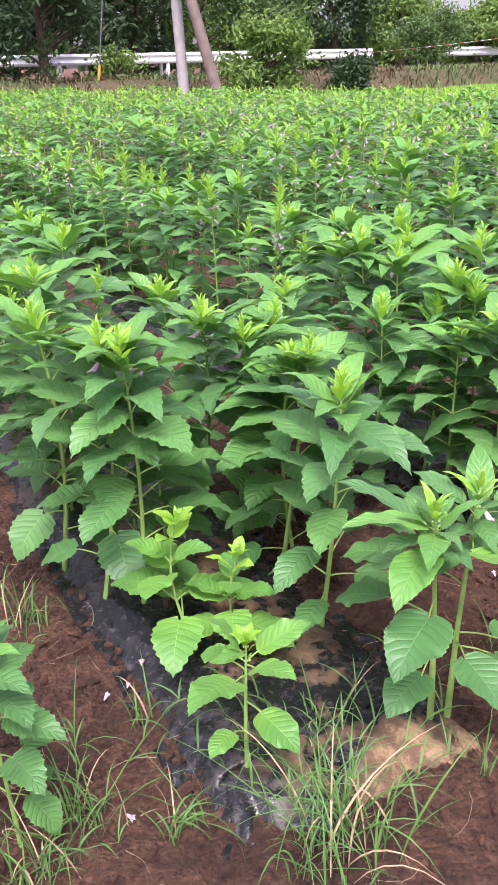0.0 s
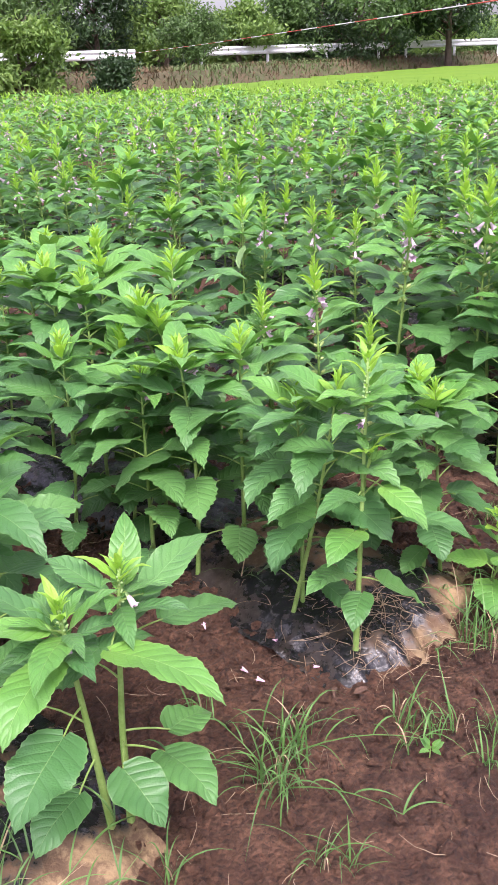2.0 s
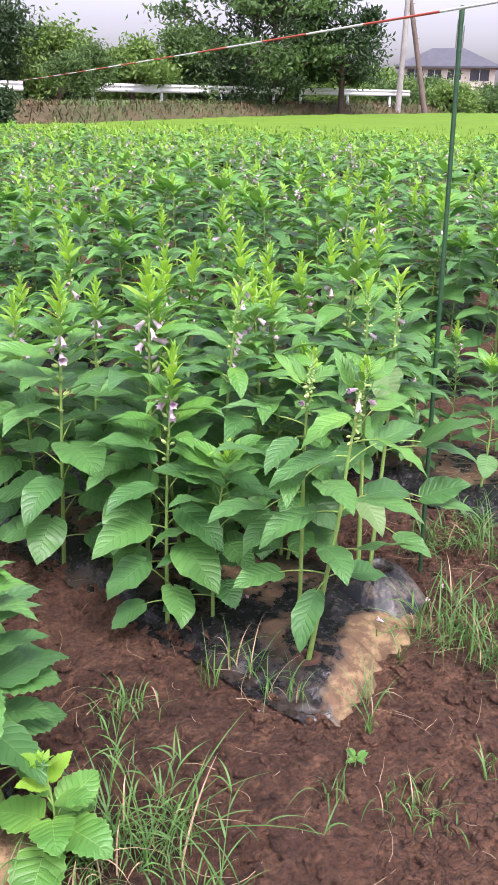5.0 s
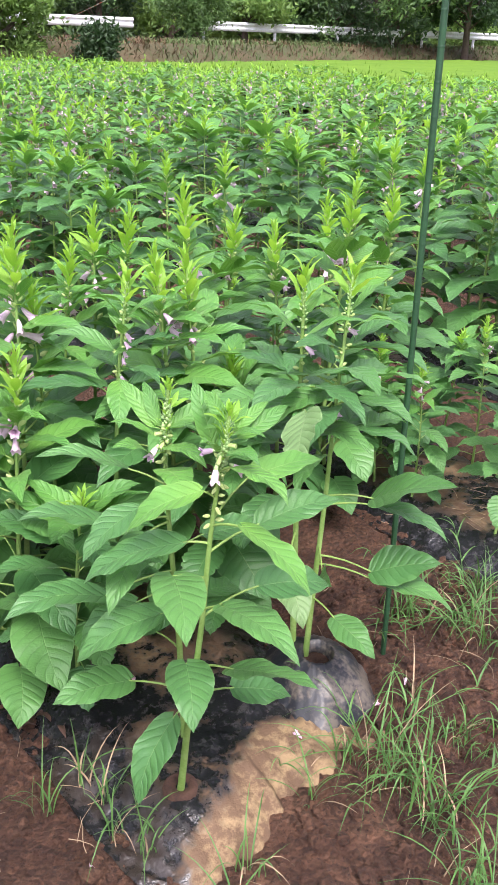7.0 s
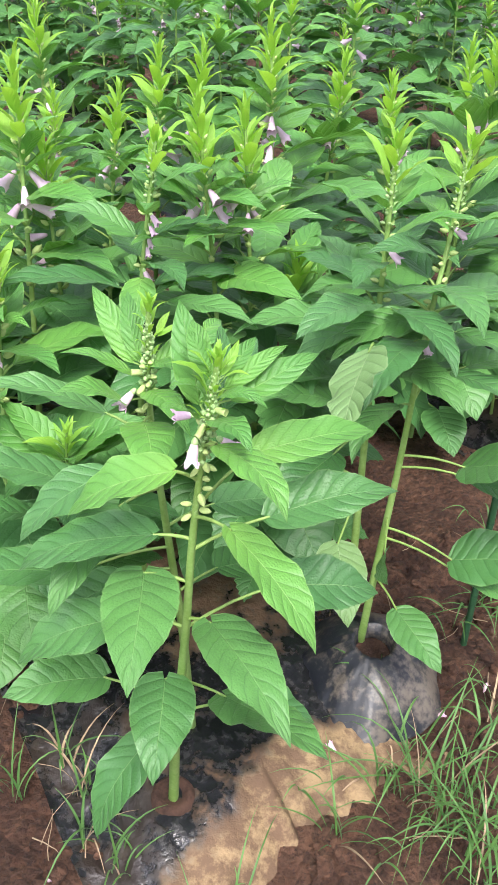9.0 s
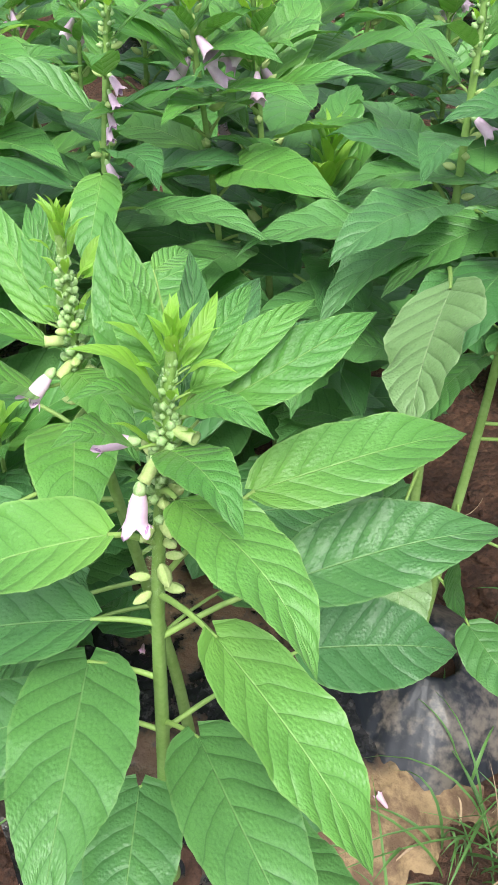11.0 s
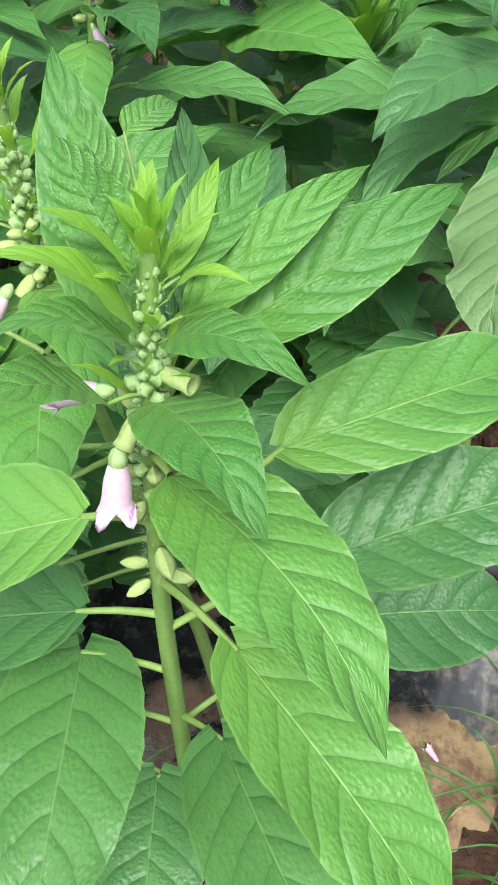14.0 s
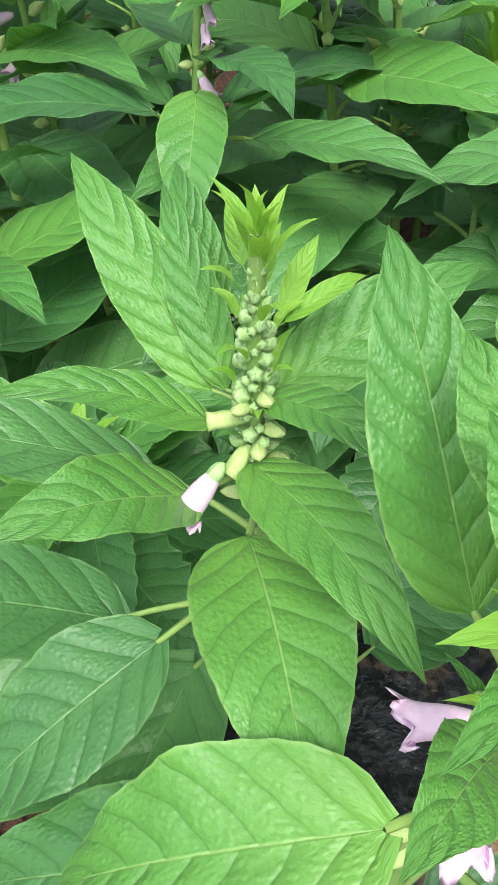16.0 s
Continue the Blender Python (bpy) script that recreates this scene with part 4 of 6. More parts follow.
P.leaf(0.690, (2.1775, 2.4197, 0.7063), (2.2167, 2.3668, 0.7119), 0.027, 0.42, 1, -4, 0.16, 0.16)
P.leaf(0.675, (2.184, 2.402, 0.694), (2.248, 2.332, 0.675), 0.042, 0.4, 1, -12, 0.14, 0.14)
P.leaf(0.700, (2.164, 2.452, 0.700), (2.138, 2.503, 0.775), 0.034, 0.55, 1, -8, 0.05, 0.12)
P.leaf(0.690, (2.176, 2.452, 0.702), (2.170, 2.532, 0.742), 0.024, 0.8, 0, 20, 0.08, 0.2)
P.leaf(0.690, (2.186, 2.448, 0.700), (2.206, 2.533, 0.727), 0.028, 0.7, 0, 10, 0.1, 0.2)
P.leaf(0.635, (2.145, 2.414, 0.654), (2.048, 2.405, 0.596), 0.054, 0.35, 1, -8, 0.12, 0.2, 0.05)
P.leaf(0.590, (2.200, 2.392, 0.610), (2.280, 2.313, 0.552), 0.052, 0.2, 1, -14, 0.10, 0.16, 0.07)
P.leaf(0.600, (2.212, 2.453, 0.652), (2.324, 2.520, 0.642), 0.046, 0.5, 1, 16, 0.08, 0.22, 0.04)
P.leaf(0.545, (2.230, 2.462, 0.572), (2.355, 2.503, 0.584), 0.054, 0.35, 0, 18, 0.08, 0.2, 0.06)
P.leaf(0.430, (2.241, 2.520, 0.424), (2.358, 2.545, 0.402), 0.070, 0.1, 0, 18, 0.10, 0.15, 0.07)
P.leaf(0.560, (2.122, 2.428, 0.566), (1.987, 2.420, 0.509), 0.058, 0.35, 0, -6, 0.12, 0.2, 0.05)
P.leaf(0.500, (2.108, 2.442, 0.502), (2.123, 2.291, 0.500), 0.070, 0.2, 0, 0, 0.10, 0.14, 0.07)
P.leaf(0.445, (2.180, 2.420, 0.462), (2.266, 2.278, 0.472), 0.062, 0.2, 0, -4, 0.12, 0.14, 0.07)
P.leaf(0.430, (2.090, 2.448, 0.432), (1.970, 2.418, 0.374), 0.066, 0.2, 0, -6, 0.12, 0.16, 0.07)
P.leaf(0.330, (2.196, 2.425, 0.344), (2.305, 2.330, 0.385), 0.072, 0.0, 0, -16, 0.06, 0.1, 0.08)
P.leaf(0.335, (2.126, 2.440, 0.345), (2.133, 2.325, 0.322), 0.068, 0.0, 0, 0, 0.12, 0.12, 0.08)
P.leaf(0.270, (2.038, 2.500, 0.264), (1.923, 2.460, 0.258), 0.072, 0.05, 0, -8, 0.08, 0.1, 0.08)
P.leaf(0.255, (2.106, 2.440, 0.239), (2.052, 2.367, 0.140), 0.064, 0.1, 0, 10, 0.1, 0.12, 0.07)
P.leaf(0.260, (2.205, 2.500, 0.240), (2.300, 2.500, 0.215), 0.066, 0.05, 0, 8, 0.1, 0.12, 0.08)
P.flower((2.165, 2.413, 0.690), (2.161, 2.404, 0.659))
P.flower((2.164, 2.420, 0.710), (2.138, 2.420, 0.706))
P.flower((2.184, 2.418, 0.690), (2.206, 2.424, 0.672))
for z, az, up in ((0.700, 235, -0.9), (0.716, 330, 0.05)):
    P.pod(z, az, up, 0.68, TUBE_MESH, 0.004, "spent_corolla")
for z, az, up, sc in ((0.652, 230, -0.6, 0.9), (0.660, 300, -0.5, 1.0), (0.655, 340, -0.2, 1.0), (0.668, 200, 0.3, 1.0), (0.672, 290, 0.5, 0.9), (0.678, 330, 0.6, 1.0),
                      (0.606, 190, 0.1, 0.95), (0.600, 340, 0.2, 1.1), (0.594, 215, -0.3, 1.0), (0.622, 300, -0.7, 1.1), (0.626, 350, 0.3, 0.9), (0.640, 320, 0.4, 0.9), (0.690, 30, 0.6, 0.9), (0.695, 150, 0.7, 0.9)):
    P.pod(z, az, up, sc)

# its neighbour, rooted close behind
P = Close([(2.128, 2.620, 0.0), (2.120, 2.60, 0.25), (2.108, 2.570, 0.45), (2.100, 2.545, 0.60), (2.100, 2.532, 0.67), (2.106, 2.526, 0.757)],
          0.0058, "flowering sesame plant with yellow-green top on mulch film")
P.crown(0.680, r, 9, 9, True)
P.hairs(0.60, 0.755, r, 900)
P.leaf(0.684, (2.0871, 2.5351, 0.6899), (2.0357, 2.5929, 0.7411), 0.0280, 0.50, 1, -30, 0.06, 0.22)
P.leaf(0.687, (2.0923, 2.5322, 0.6931), (2.0687, 2.5812, 0.7380), 0.0200, 0.60, 1, -30, 0.06, 0.22)
P.leaf(0.701, (2.0909, 2.5516, 0.7072), (2.0697, 2.5996, 0.7345), 0.0170, 0.60, 1, -25, 0.06, 0.20)
P.leaf(0.734, (2.1003, 2.5343, 0.7402), (2.0942, 2.5524, 0.7503), 0.0080, 0.90, 2, 0, 0.05, 0.30)
P.leaf(0.716, (2.1110, 2.5344, 0.7223), (2.1206, 2.5532, 0.7380), 0.0090, 0.90, 2, 20, 0.08, 0.30)
P.leaf(0.715, (2.1119, 2.5334, 0.7210), (2.1353, 2.5506, 0.7255), 0.0090, 0.90, 2, 15, 0.14, 0.30)
P.leaf(0.683, (2.1082, 2.5374, 0.6887), (2.1746, 2.5830, 0.7076), 0.0270, 0.50, 1, 25, 0.08, 0.20)
P.leaf(0.685, (2.1041, 2.5322, 0.6911), (2.1515, 2.4937, 0.6965), 0.0175, 0.60, 1, 10, 0.16, 0.20)
P.leaf(0.673, (2.0873, 2.5305, 0.6785), (2.0243, 2.5073, 0.7104), 0.0185, 0.60, 1, -12, 0.10, 0.20)
P.leaf(0.649, (2.0807, 2.5171, 0.6554), (2.0294, 2.4688, 0.6908), 0.0310, 0.45, 1, -12, 0.12, 0.18)
P.leaf(0.657, (2.0996, 2.5273, 0.6628), (2.1557, 2.4483, 0.6679), 0.0280, 0.45, 1, 6, 0.12, 0.18)
P.leaf(0.627, (2.0981, 2.5177, 0.6328), (2.1283, 2.4117, 0.6416), 0.0480, 0.30, 1, 0, 0.10, 0.16)
P.leaf(0.590, (2.045, 2.570, 0.606), (1.914, 2.545, 0.640), 0.044, 0.5, 0, 0, 0.12, 0.18, 0.03)
P.leaf(0.530, (2.024, 2.540, 0.524), (1.890, 2.505, 0.560), 0.062, 0.25, 0, 4, 0.10, 0.16, 0.06)
P.leaf(0.420, (2.006, 2.522, 0.412), (1.868, 2.450, 0.428), 0.070, 0.15, 0, 0, 0.12, 0.16, 0.07)
P.leaf(0.520, (2.066, 2.520, 0.520), (2.020, 2.400, 0.470), 0.056, 0.3, 0, 0, 0.12, 0.16, 0.06)
P.leaf(0.560, (2.060, 2.500, 0.580), (1.985, 2.440, 0.530), 0.054, 0.3, 0, 0, 0.12, 0.16, 0.05)
P.leaf(0.455, (2.160, 2.600, 0.470), (2.270, 2.640, 0.450), 0.060, 0.2, 0, 10, 0.1, 0.16, 0.06)
P.leaf(0.380, (2.050, 2.560, 0.370), (1.960, 2.520, 0.300), 0.066, 0.1, 0, 0, 0.12, 0.14, 0.07)
P.leaf(0.330, (2.160, 2.640, 0.330), (2.240, 2.690, 0.280), 0.066, 0.1, 0, 0, 0.12, 0.14, 0.07)
P.leaf(0.240, (2.080, 2.660, 0.230), (2.010, 2.720, 0.180), 0.064, 0.1, 0, 0, 0.12, 0.14, 0.07)
P.flower((2.090, 2.520, 0.668), (2.072, 2.504, 0.648))
for z, az, up in ((0.682, 200, 0.1), (0.668, 235, -0.5)):
    P.pod(z, az, up, 0.68, TUBE_MESH, 0.004, "spent_corolla")
for z, az, up, sc in ((0.655, 300, -0.2, 1.0), (0.645, 250, -0.4, 0.9), (0.662, 330, 0.3, 0.9), (0.620, 290, 0.3, 0.9), (0.632, 190, 0.2, 1.0), (0.670, 280, 0.3, 0.9), (0.678, 320, 0.4, 0.9), (0.690, 240, 0.5, 0.8), (0.695, 300, 0.5, 0.8)):
    P.pod(z, az, up, sc)

# pair in the raised hole beside the stake
P = Close([(2.381, 2.800, 0.03), (2.386, 2.800, 0.18), (2.397, 2.800, 0.42), (2.403, 2.810, 0.60), (2.420, 2.845, 0.74), (2.430, 2.872, 0.830)],
          0.0062, "tall flowering sesame plant rooted in a raised film hole")
P.crown(0.765, r, 8, 8)
P.rosette(0.62, r, 8, 0.14, 25)
P.leaf(0.420, (2.480, 2.770, 0.430), (2.578, 2.625, 0.532), 0.075, 0.3, 0, 25, 0.05, 0.15, 0.05)
P.leaf(0.400, (2.486, 2.760, 0.420), (2.590, 2.660, 0.400), 0.050, 0.5, 0, 0, 0.12, 0.2, 0.03)
P.leaf(0.290, (2.484, 2.745, 0.285), (2.600, 2.700, 0.330), 0.085, 0.3, 0, 25, 0.05, 0.15, 0.05)
P.leaf(0.270, (2.488, 2.740, 0.270), (2.628, 2.672, 0.235), 0.060, 0.5, 0, 0, 0.12, 0.2, 0.03)
P.leaf(0.190, (2.418, 2.730, 0.190), (2.478, 2.640, 0.165), 0.060, 0.1, 0, 10, 0.08, 0.14, 0.06)
P.leaf(0.310, (2.386, 2.730, 0.300), (2.380, 2.620, 0.345), 0.040, 0.3, 0, 70, 0.06, 0.1)
P.leaf(0.560, (2.400, 2.780, 0.590), (2.300, 2.700, 0.600), 0.060, 0.4, 0, 0, 0.12, 0.2, 0.04)
P.leaf(0.600, (2.440, 2.800, 0.615), (2.530, 2.740, 0.590), 0.052, 0.5, 0, 0, 0.12, 0.2, 0.03)
P.leaf(0.520, (2.470, 2.850, 0.540), (2.560, 2.880, 0.530), 0.060, 0.4, 0, 0, 0.12, 0.2, 0.04)
P.flower((2.401, 2.806, 0.600), (2.411, 2.790, 0.575))
P.flower((2.399, 2.804, 0.590), (2.387, 2.794, 0.572))
P.flower((2.419, 2.841, 0.735), (2.442, 2.831, 0.722))
P.flower((2.400, 2.804, 0.560), (2.404, 2.792, 0.538), 0.9)
for i in range(12):
    P.pod(0.62 + 0.012 * i, 100 * i, 0.3, 1.0)
P.whorl((0.50, 0.545, 0.59, 0.63), r, 0.135, 70)
P = Close([(2.360, 2.830, 0.03), (2.352, 2.828, 0.25), (2.346, 2.828, 0.45), (2.342, 2.836, 0.65), (2.340, 2.846, 0.828)],
          0.0066, "tall flowering sesame plant beside its twin in film")
P.crown(0.765, r, 10, 8)
P.rosette(0.60, r, 8, 0.14, 60)
P.leaf(0.560, (2.320, 2.640, 0.662), (2.298, 2.560, 0.612), 0.075, 0.0, 0, 40, 0.05, 0.1, 0.08, 0.004, 0.04, UNDER)
P.leaf(0.610, (2.330, 2.790, 0.650), (2.240, 2.700, 0.640), 0.058, 0.4, 0, 0, 0.12, 0.2, 0.04)
P.leaf(0.480, (2.300, 2.800, 0.500), (2.190, 2.760, 0.510), 0.066, 0.3, 0, 0, 0.12, 0.2, 0.05)
P.leaf(0.440, (2.300, 2.760, 0.440), (2.230, 2.660, 0.400), 0.070, 0.2, 0, 0, 0.12, 0.2, 0.05)
P.leaf(0.330, (2.320, 2.740, 0.300), (2.340, 2.640, 0.240), 0.070, 0.1, 0, 0, 0.1, 0.14, 0.06, 0.004, 0.03, UNDER)
P.leaf(0.350, (2.280, 2.860, 0.360), (2.180, 2.900, 0.330), 0.070, 0.2, 0, 0, 0.12, 0.2, 0.05)
P.flower((2.344, 2.832, 0.705), (2.366, 2.822, 0.688))
for i in range(12):
    P.pod(0.60 + 0.012 * i, 100 * i + 40, 0.3, 1.0)
P.whorl((0.50, 0.54, 0.58, 0.62), r, 0.135, 20)

# plant behind the front pair, many bells
P = Close([(1.990, 2.935, 0.0), (2.000, 2.930, 0.3), (2.014, 2.920, 0.6), (2.030, 2.925, 0.72), (2.040, 2.928, 0.80)],
          0.0064, "flowering sesame plant with many pink bells in bloom")
P.crown(0.74, r, 9, 8)
P.rosette(0.58, r, 8, 0.14, 10)
P.leaf(0.560, (1.985, 2.900, 0.600), (1.840, 2.800, 0.620), 0.066, 0.4, 0, 0, 0.12, 0.2, 0.03)
P.leaf(0.560, (2.060, 2.880, 0.590), (2.190, 2.800, 0.600), 0.050, 0.5, 0, 0, 0.08, 0.2, 0.03)
P.leaf(0.590, (2.020, 2.895, 0.615), (2.020, 2.810, 0.560), 0.046, 0.3, 1, 0, 0.08, 0.2, 0.03)
P.leaf(0.480, (1.940, 2.900, 0.500), (1.820, 2.860, 0.470), 0.074, 0.2, 0, 0, 0.12, 0.2, 0.05)
P.leaf(0.470, (2.070, 2.900, 0.480), (2.200, 2.880, 0.470), 0.074, 0.2, 0, 0, 0.12, 0.2, 0.05)
P.leaf(0.380, (1.980, 2.860, 0.390), (1.950, 2.760, 0.330), 0.074, 0.2, 0, 0, 0.12, 0.2, 0.05)
P.leaf(0.330, (2.060, 2.960, 0.340), (2.170, 3.000, 0.300), 0.074, 0.2, 0, 0, 0.12, 0.2, 0.05)
P.flower((2.020, 2.915, 0.620), (2.034, 2.900, 0.600))
for i, z in enumerate((0.70, 0.685, 0.668, 0.655)):
    P.flower(P.on(z) + np.array([0.004, -0.006, 0]), P.on(z) + np.array([0.020 - 0.004 * i, -0.018, -0.018]))
for i in range(12):
    P.pod(0.60 + 0.012 * i, 110 * i, 0.3, 1.0)

put_plant(2.11, 3.03, 0.82, "flowering", rng)
put_plant(1.93, 2.72, 0.50, "leafy", rng)
put_plant(2.20, 2.98, 0.62, "leafy", rng)

# twin stems at the end of the first bed
P = Close([(0.598, 1.525, 0.0), (0.590, 1.505, 0.20), (0.578, 1.490, 0.40), (0.572, 1.480, 0.505)], 0.0066, "leafy sesame plant with toothed leaves at the bed's end")
P.rosette(0.375, r, 5, 0.130, 20)
P.crown(0.470, r, 10, 4)
P.rosette(0.425, r, 5, 0.085, 30)
P.leaf(0.440, (0.575, 1.470, 0.452), (0.549, 1.325, 0.470), 0.050, 0.3, 1, 0, 0.10, 0.15, 0.03, 0.006)
P.leaf(0.450, (0.556, 1.470, 0.470), (0.408, 1.412, 0.490), 0.055, 0.3, 1, 0, 0.12, 0.15, 0.03, 0.008)
P.leaf(0.420, (0.550, 1.495, 0.455), (0.397, 1.560, 0.505), 0.060, 0.3, 0, 8, 0.08, 0.15, 0.03, 0.010)
P.leaf(0.400, (0.560, 1.450, 0.430), (0.500, 1.310, 0.400), 0.072, 0.1, 1, 0, 0.12, 0.12, 0.06, 0.012)
P.leaf(0.300, (0.564, 1.400, 0.330), (0.502, 1.280, 0.285), 0.105, 0.0, 0, 0, 0.10, 0.10, 0.08, 0.012)
P.leaf(0.180, (0.565, 1.448, 0.165), (0.500, 1.364, 0.135), 0.080, 0.0, 0, 0, 0.10, 0.10, 0.08, 0.006)
P.leaf(0.360, (0.520, 1.520, 0.380), (0.410, 1.560, 0.340), 0.095, 0.1, 0, 0, 0.12, 0.12, 0.06, 0.010)
P.leaf(0.260, (0.500, 1.560, 0.260), (0.400, 1.600, 0.210), 0.095, 0.1, 0, 0, 0.12, 0.12, 0.06, 0.010)
P.leaf(0.400, (0.560, 1.540, 0.440), (0.560, 1.660, 0.450), 0.060, 0.3, 0, 0, 0.10, 0.12, 0.05, 0.010)
P.flower((0.578, 1.470, 0.440), (0.588, 1.448, 0.418))
P = Close([(0.632, 1.532, 0.0), (0.636, 1.538, 0.20), (0.650, 1.560, 0.40), (0.661, 1.575, 0.505)], 0.0066, "leafy sesame plant beside its twin at the bed's end")
P.rosette(0.375, r, 5, 0.130, 65)
P.crown(0.470, r, 10, 4)
P.rosette(0.430, r, 5, 0.085, 75)
P.leaf(0.450, (0.664, 1.600, 0.450), (0.670, 1.715, 0.520), 0.052, 0.4, 1, 0, 0.06, 0.15, 0.02, 0.008)
P.leaf(0.440, (0.695, 1.560, 0.455), (0.810, 1.690, 0.475), 0.062, 0.35, 0, 10, 0.06, 0.15, 0.03, 0.012)
P.leaf(0.400, (0.640, 1.470, 0.420), (0.800, 1.345, 0.402), 0.082, 0.2, 1, -10, 0.10, 0.12, 0.05, 0.014)
P.leaf(0.370, (0.720, 1.590, 0.380), (0.858, 1.690, 0.320), 0.080, 0.2, 0, 0, 0.08, 0.12, 0.05, 0.014)
P.leaf(0.170, (0.705, 1.500, 0.180), (0.778, 1.390, 0.165), 0.086, 0.0, 0, -6, 0.10, 0.10, 0.08, 0.004)
P.leaf(0.180, (0.640, 1.440, 0.215), (0.698, 1.362, 0.165), 0.084, 0.0, 0, 0, 0.10, 0.10, 0.08, 0.004)
P.leaf(0.200, (0.715, 1.540, 0.190), (0.790, 1.600, 0.160), 0.074, 0.0, 0, 0, 0.10, 0.10, 0.08, 0.004)
P.leaf(0.440, (0.630, 1.560, 0.470), (0.540, 1.620, 0.500), 0.050, 0.4, 0, 0, 0.08, 0.15, 0.03, 0.010)
P.leaf(0.300, (0.600, 1.600, 0.300), (0.520, 1.690, 0.260), 0.090, 0.1, 0, 0, 0.12, 0.12, 0.06, 0.010)
P.flower((0.668, 1.565, 0.455), (0.684, 1.545, 0.432))

# plant at the end of the second bed, with a side shoot
P = Close([(1.136, 1.918, 0.0), (1.142, 1.922, 0.25), (1.154, 1.950, 0.50), (1.168, 1.990, 0.668)], 0.0068, "sesame plant with a low side shoot at the bed's end")
P.crown(0.600, r, 10, 7)
P.rosette(0.525, r, 7, 0.125, 20)
P.leaf(0.500, (1.200, 1.930, 0.520), (1.342, 1.940, 0.514), 0.060, 0.5, 0, 0, 0.12, 0.18, 0.03, 0.006)
P.leaf(0.300, (1.230, 1.905, 0.340), (1.369, 1.863, 0.286), 0.062, 0.35, 0, 0, 0.12, 0.18, 0.05, 0.004)
P.leaf(0.190, (1.176, 1.885, 0.200), (1.280, 1.900, 0.110), 0.090, 0.0, 0, 0, 0.10, 0.10, 0.08, 0.003)
P.leaf(0.150, (1.140, 1.895, 0.165), (1.100, 1.808, 0.135), 0.064, 0.0, 0, 0, 0.10, 0.10, 0.08, 0.003)
P.leaf(0.200, (1.105, 1.890, 0.225), (0.998, 1.790, 0.250), 0.076, 0.1, 0, 0, 0.12, 0.12, 0.07, 0.004)
P.leaf(0.300, (1.118, 1.880, 0.330), (1.038, 1.770, 0.325), 0.076, 0.1, 1, 0, 0.12, 0.12, 0.07, 0.004)
P.leaf(0.390, (1.125, 1.885, 0.410), (1.019, 1.793, 0.420), 0.062, 0.3, 0, 0, 0.12, 0.15, 0.05, 0.004)
P.leaf(0.520, (1.135, 1.930, 0.560), (1.051, 1.792, 0.580), 0.050, 0.5, 1, 0, 0.12, 0.18, 0.03, 0.004)
P.leaf(0.420, (1.180, 1.890, 0.420), (1.240, 1.790, 0.370), 0.066, 0.2, 1, 0, 0.12, 0.15, 0.05, 0.004)
P.leaf(0.560, (1.185, 2.030, 0.580), (1.216, 2.144, 0.622), 0.050, 0.5, 0, 0, 0.08, 0.15, 0.03, 0.006)
P.leaf(0.560, (1.200, 2.000, 0.575), (1.280, 2.098, 0.586), 0.050, 0.5, 0, 0, 0.08, 0.15, 0.03, 0.006)
P.leaf(0.460, (1.090, 1.960, 0.480), (0.970, 1.990, 0.470), 0.070, 0.3, 0, 0, 0.12, 0.15, 0.05, 0.006)
P.leaf(0.380, (1.210, 1.980, 0.400), (1.300, 2.050, 0.360), 0.080, 0.2, 0, 0, 0.12, 0.15, 0.05, 0.006)
for k in range(8):
    az, el, ln = radians(45 * k + 20), radians(15 + 8 * (k % 4)), 0.05 + 0.012 * (k % 3)
    b0 = Vector((1.158, 1.912, 0.470 + 0.004 * k))
    P.leaf(0.400, b0, b0 + ln * Vector((math.cos(az) * math.cos(el), math.sin(az) * math.cos(el), math.sin(el))), 0.020, 0.6, 2 if k > 3 else 1)
P.flower((1.150, 1.940, 0.555), (1.132, 1.920, 0.540))
for i in range(6):
    P.pod(0.50 + 0.012 * i, 110 * i, 0.3, 1.0)

# young plant at the front of the first bed
P = Close([(0.248, 1.358, 0.0), (0.246, 1.372, 0.10), (0.246, 1.395, 0.20), (0.246, 1.410, 0.262)], 0.0042, LABELS["young"])
P.crown(0.250, r, 8, 2)
P.leaf(0.140, (0.282, 1.345, 0.145), (0.350, 1.290, 0.112), 0.070, 0.0, 1, 0, 0.10, 0.10, 0.08, 0.006)
P.leaf(0.080, (0.225, 1.330, 0.110), (0.194, 1.276, 0.100), 0.048, 0.0, 1, 0, 0.10, 0.10, 0.08, 0.004)
P.leaf(0.190, (0.232, 1.345, 0.212), (0.176, 1.212, 0.252), 0.078, 0.1, 1, 0, 0.10, 0.12, 0.06, 0.014)
P.leaf(0.210, (0.268, 1.370, 0.225), (0.345, 1.300, 0.262), 0.058, 0.1, 1, 0, 0.10, 0.12, 0.06, 0.014)
P.leaf(0.215, (0.270, 1.410, 0.235), (0.362, 1.455, 0.268), 0.064, 0.15, 1, 0, 0.08, 0.12, 0.05, 0.014)
P.leaf(0.225, (0.232, 1.400, 0.245), (0.180, 1.384, 0.318), 0.054, 0.15, 1, 0, 0.08, 0.12, 0.05, 0.014)
P.leaf(0.235, (0.238, 1.380, 0.250), (0.206, 1.330, 0.262), 0.034, 0.2, 1, 0, 0.10, 0.15, 0.04, 0.010)
P.leaf(0.200, (0.215, 1.430, 0.190), (0.150, 1.470, 0.170), 0.066, 0.1, 1, 0, 0.10, 0.12, 0.06, 0.012)
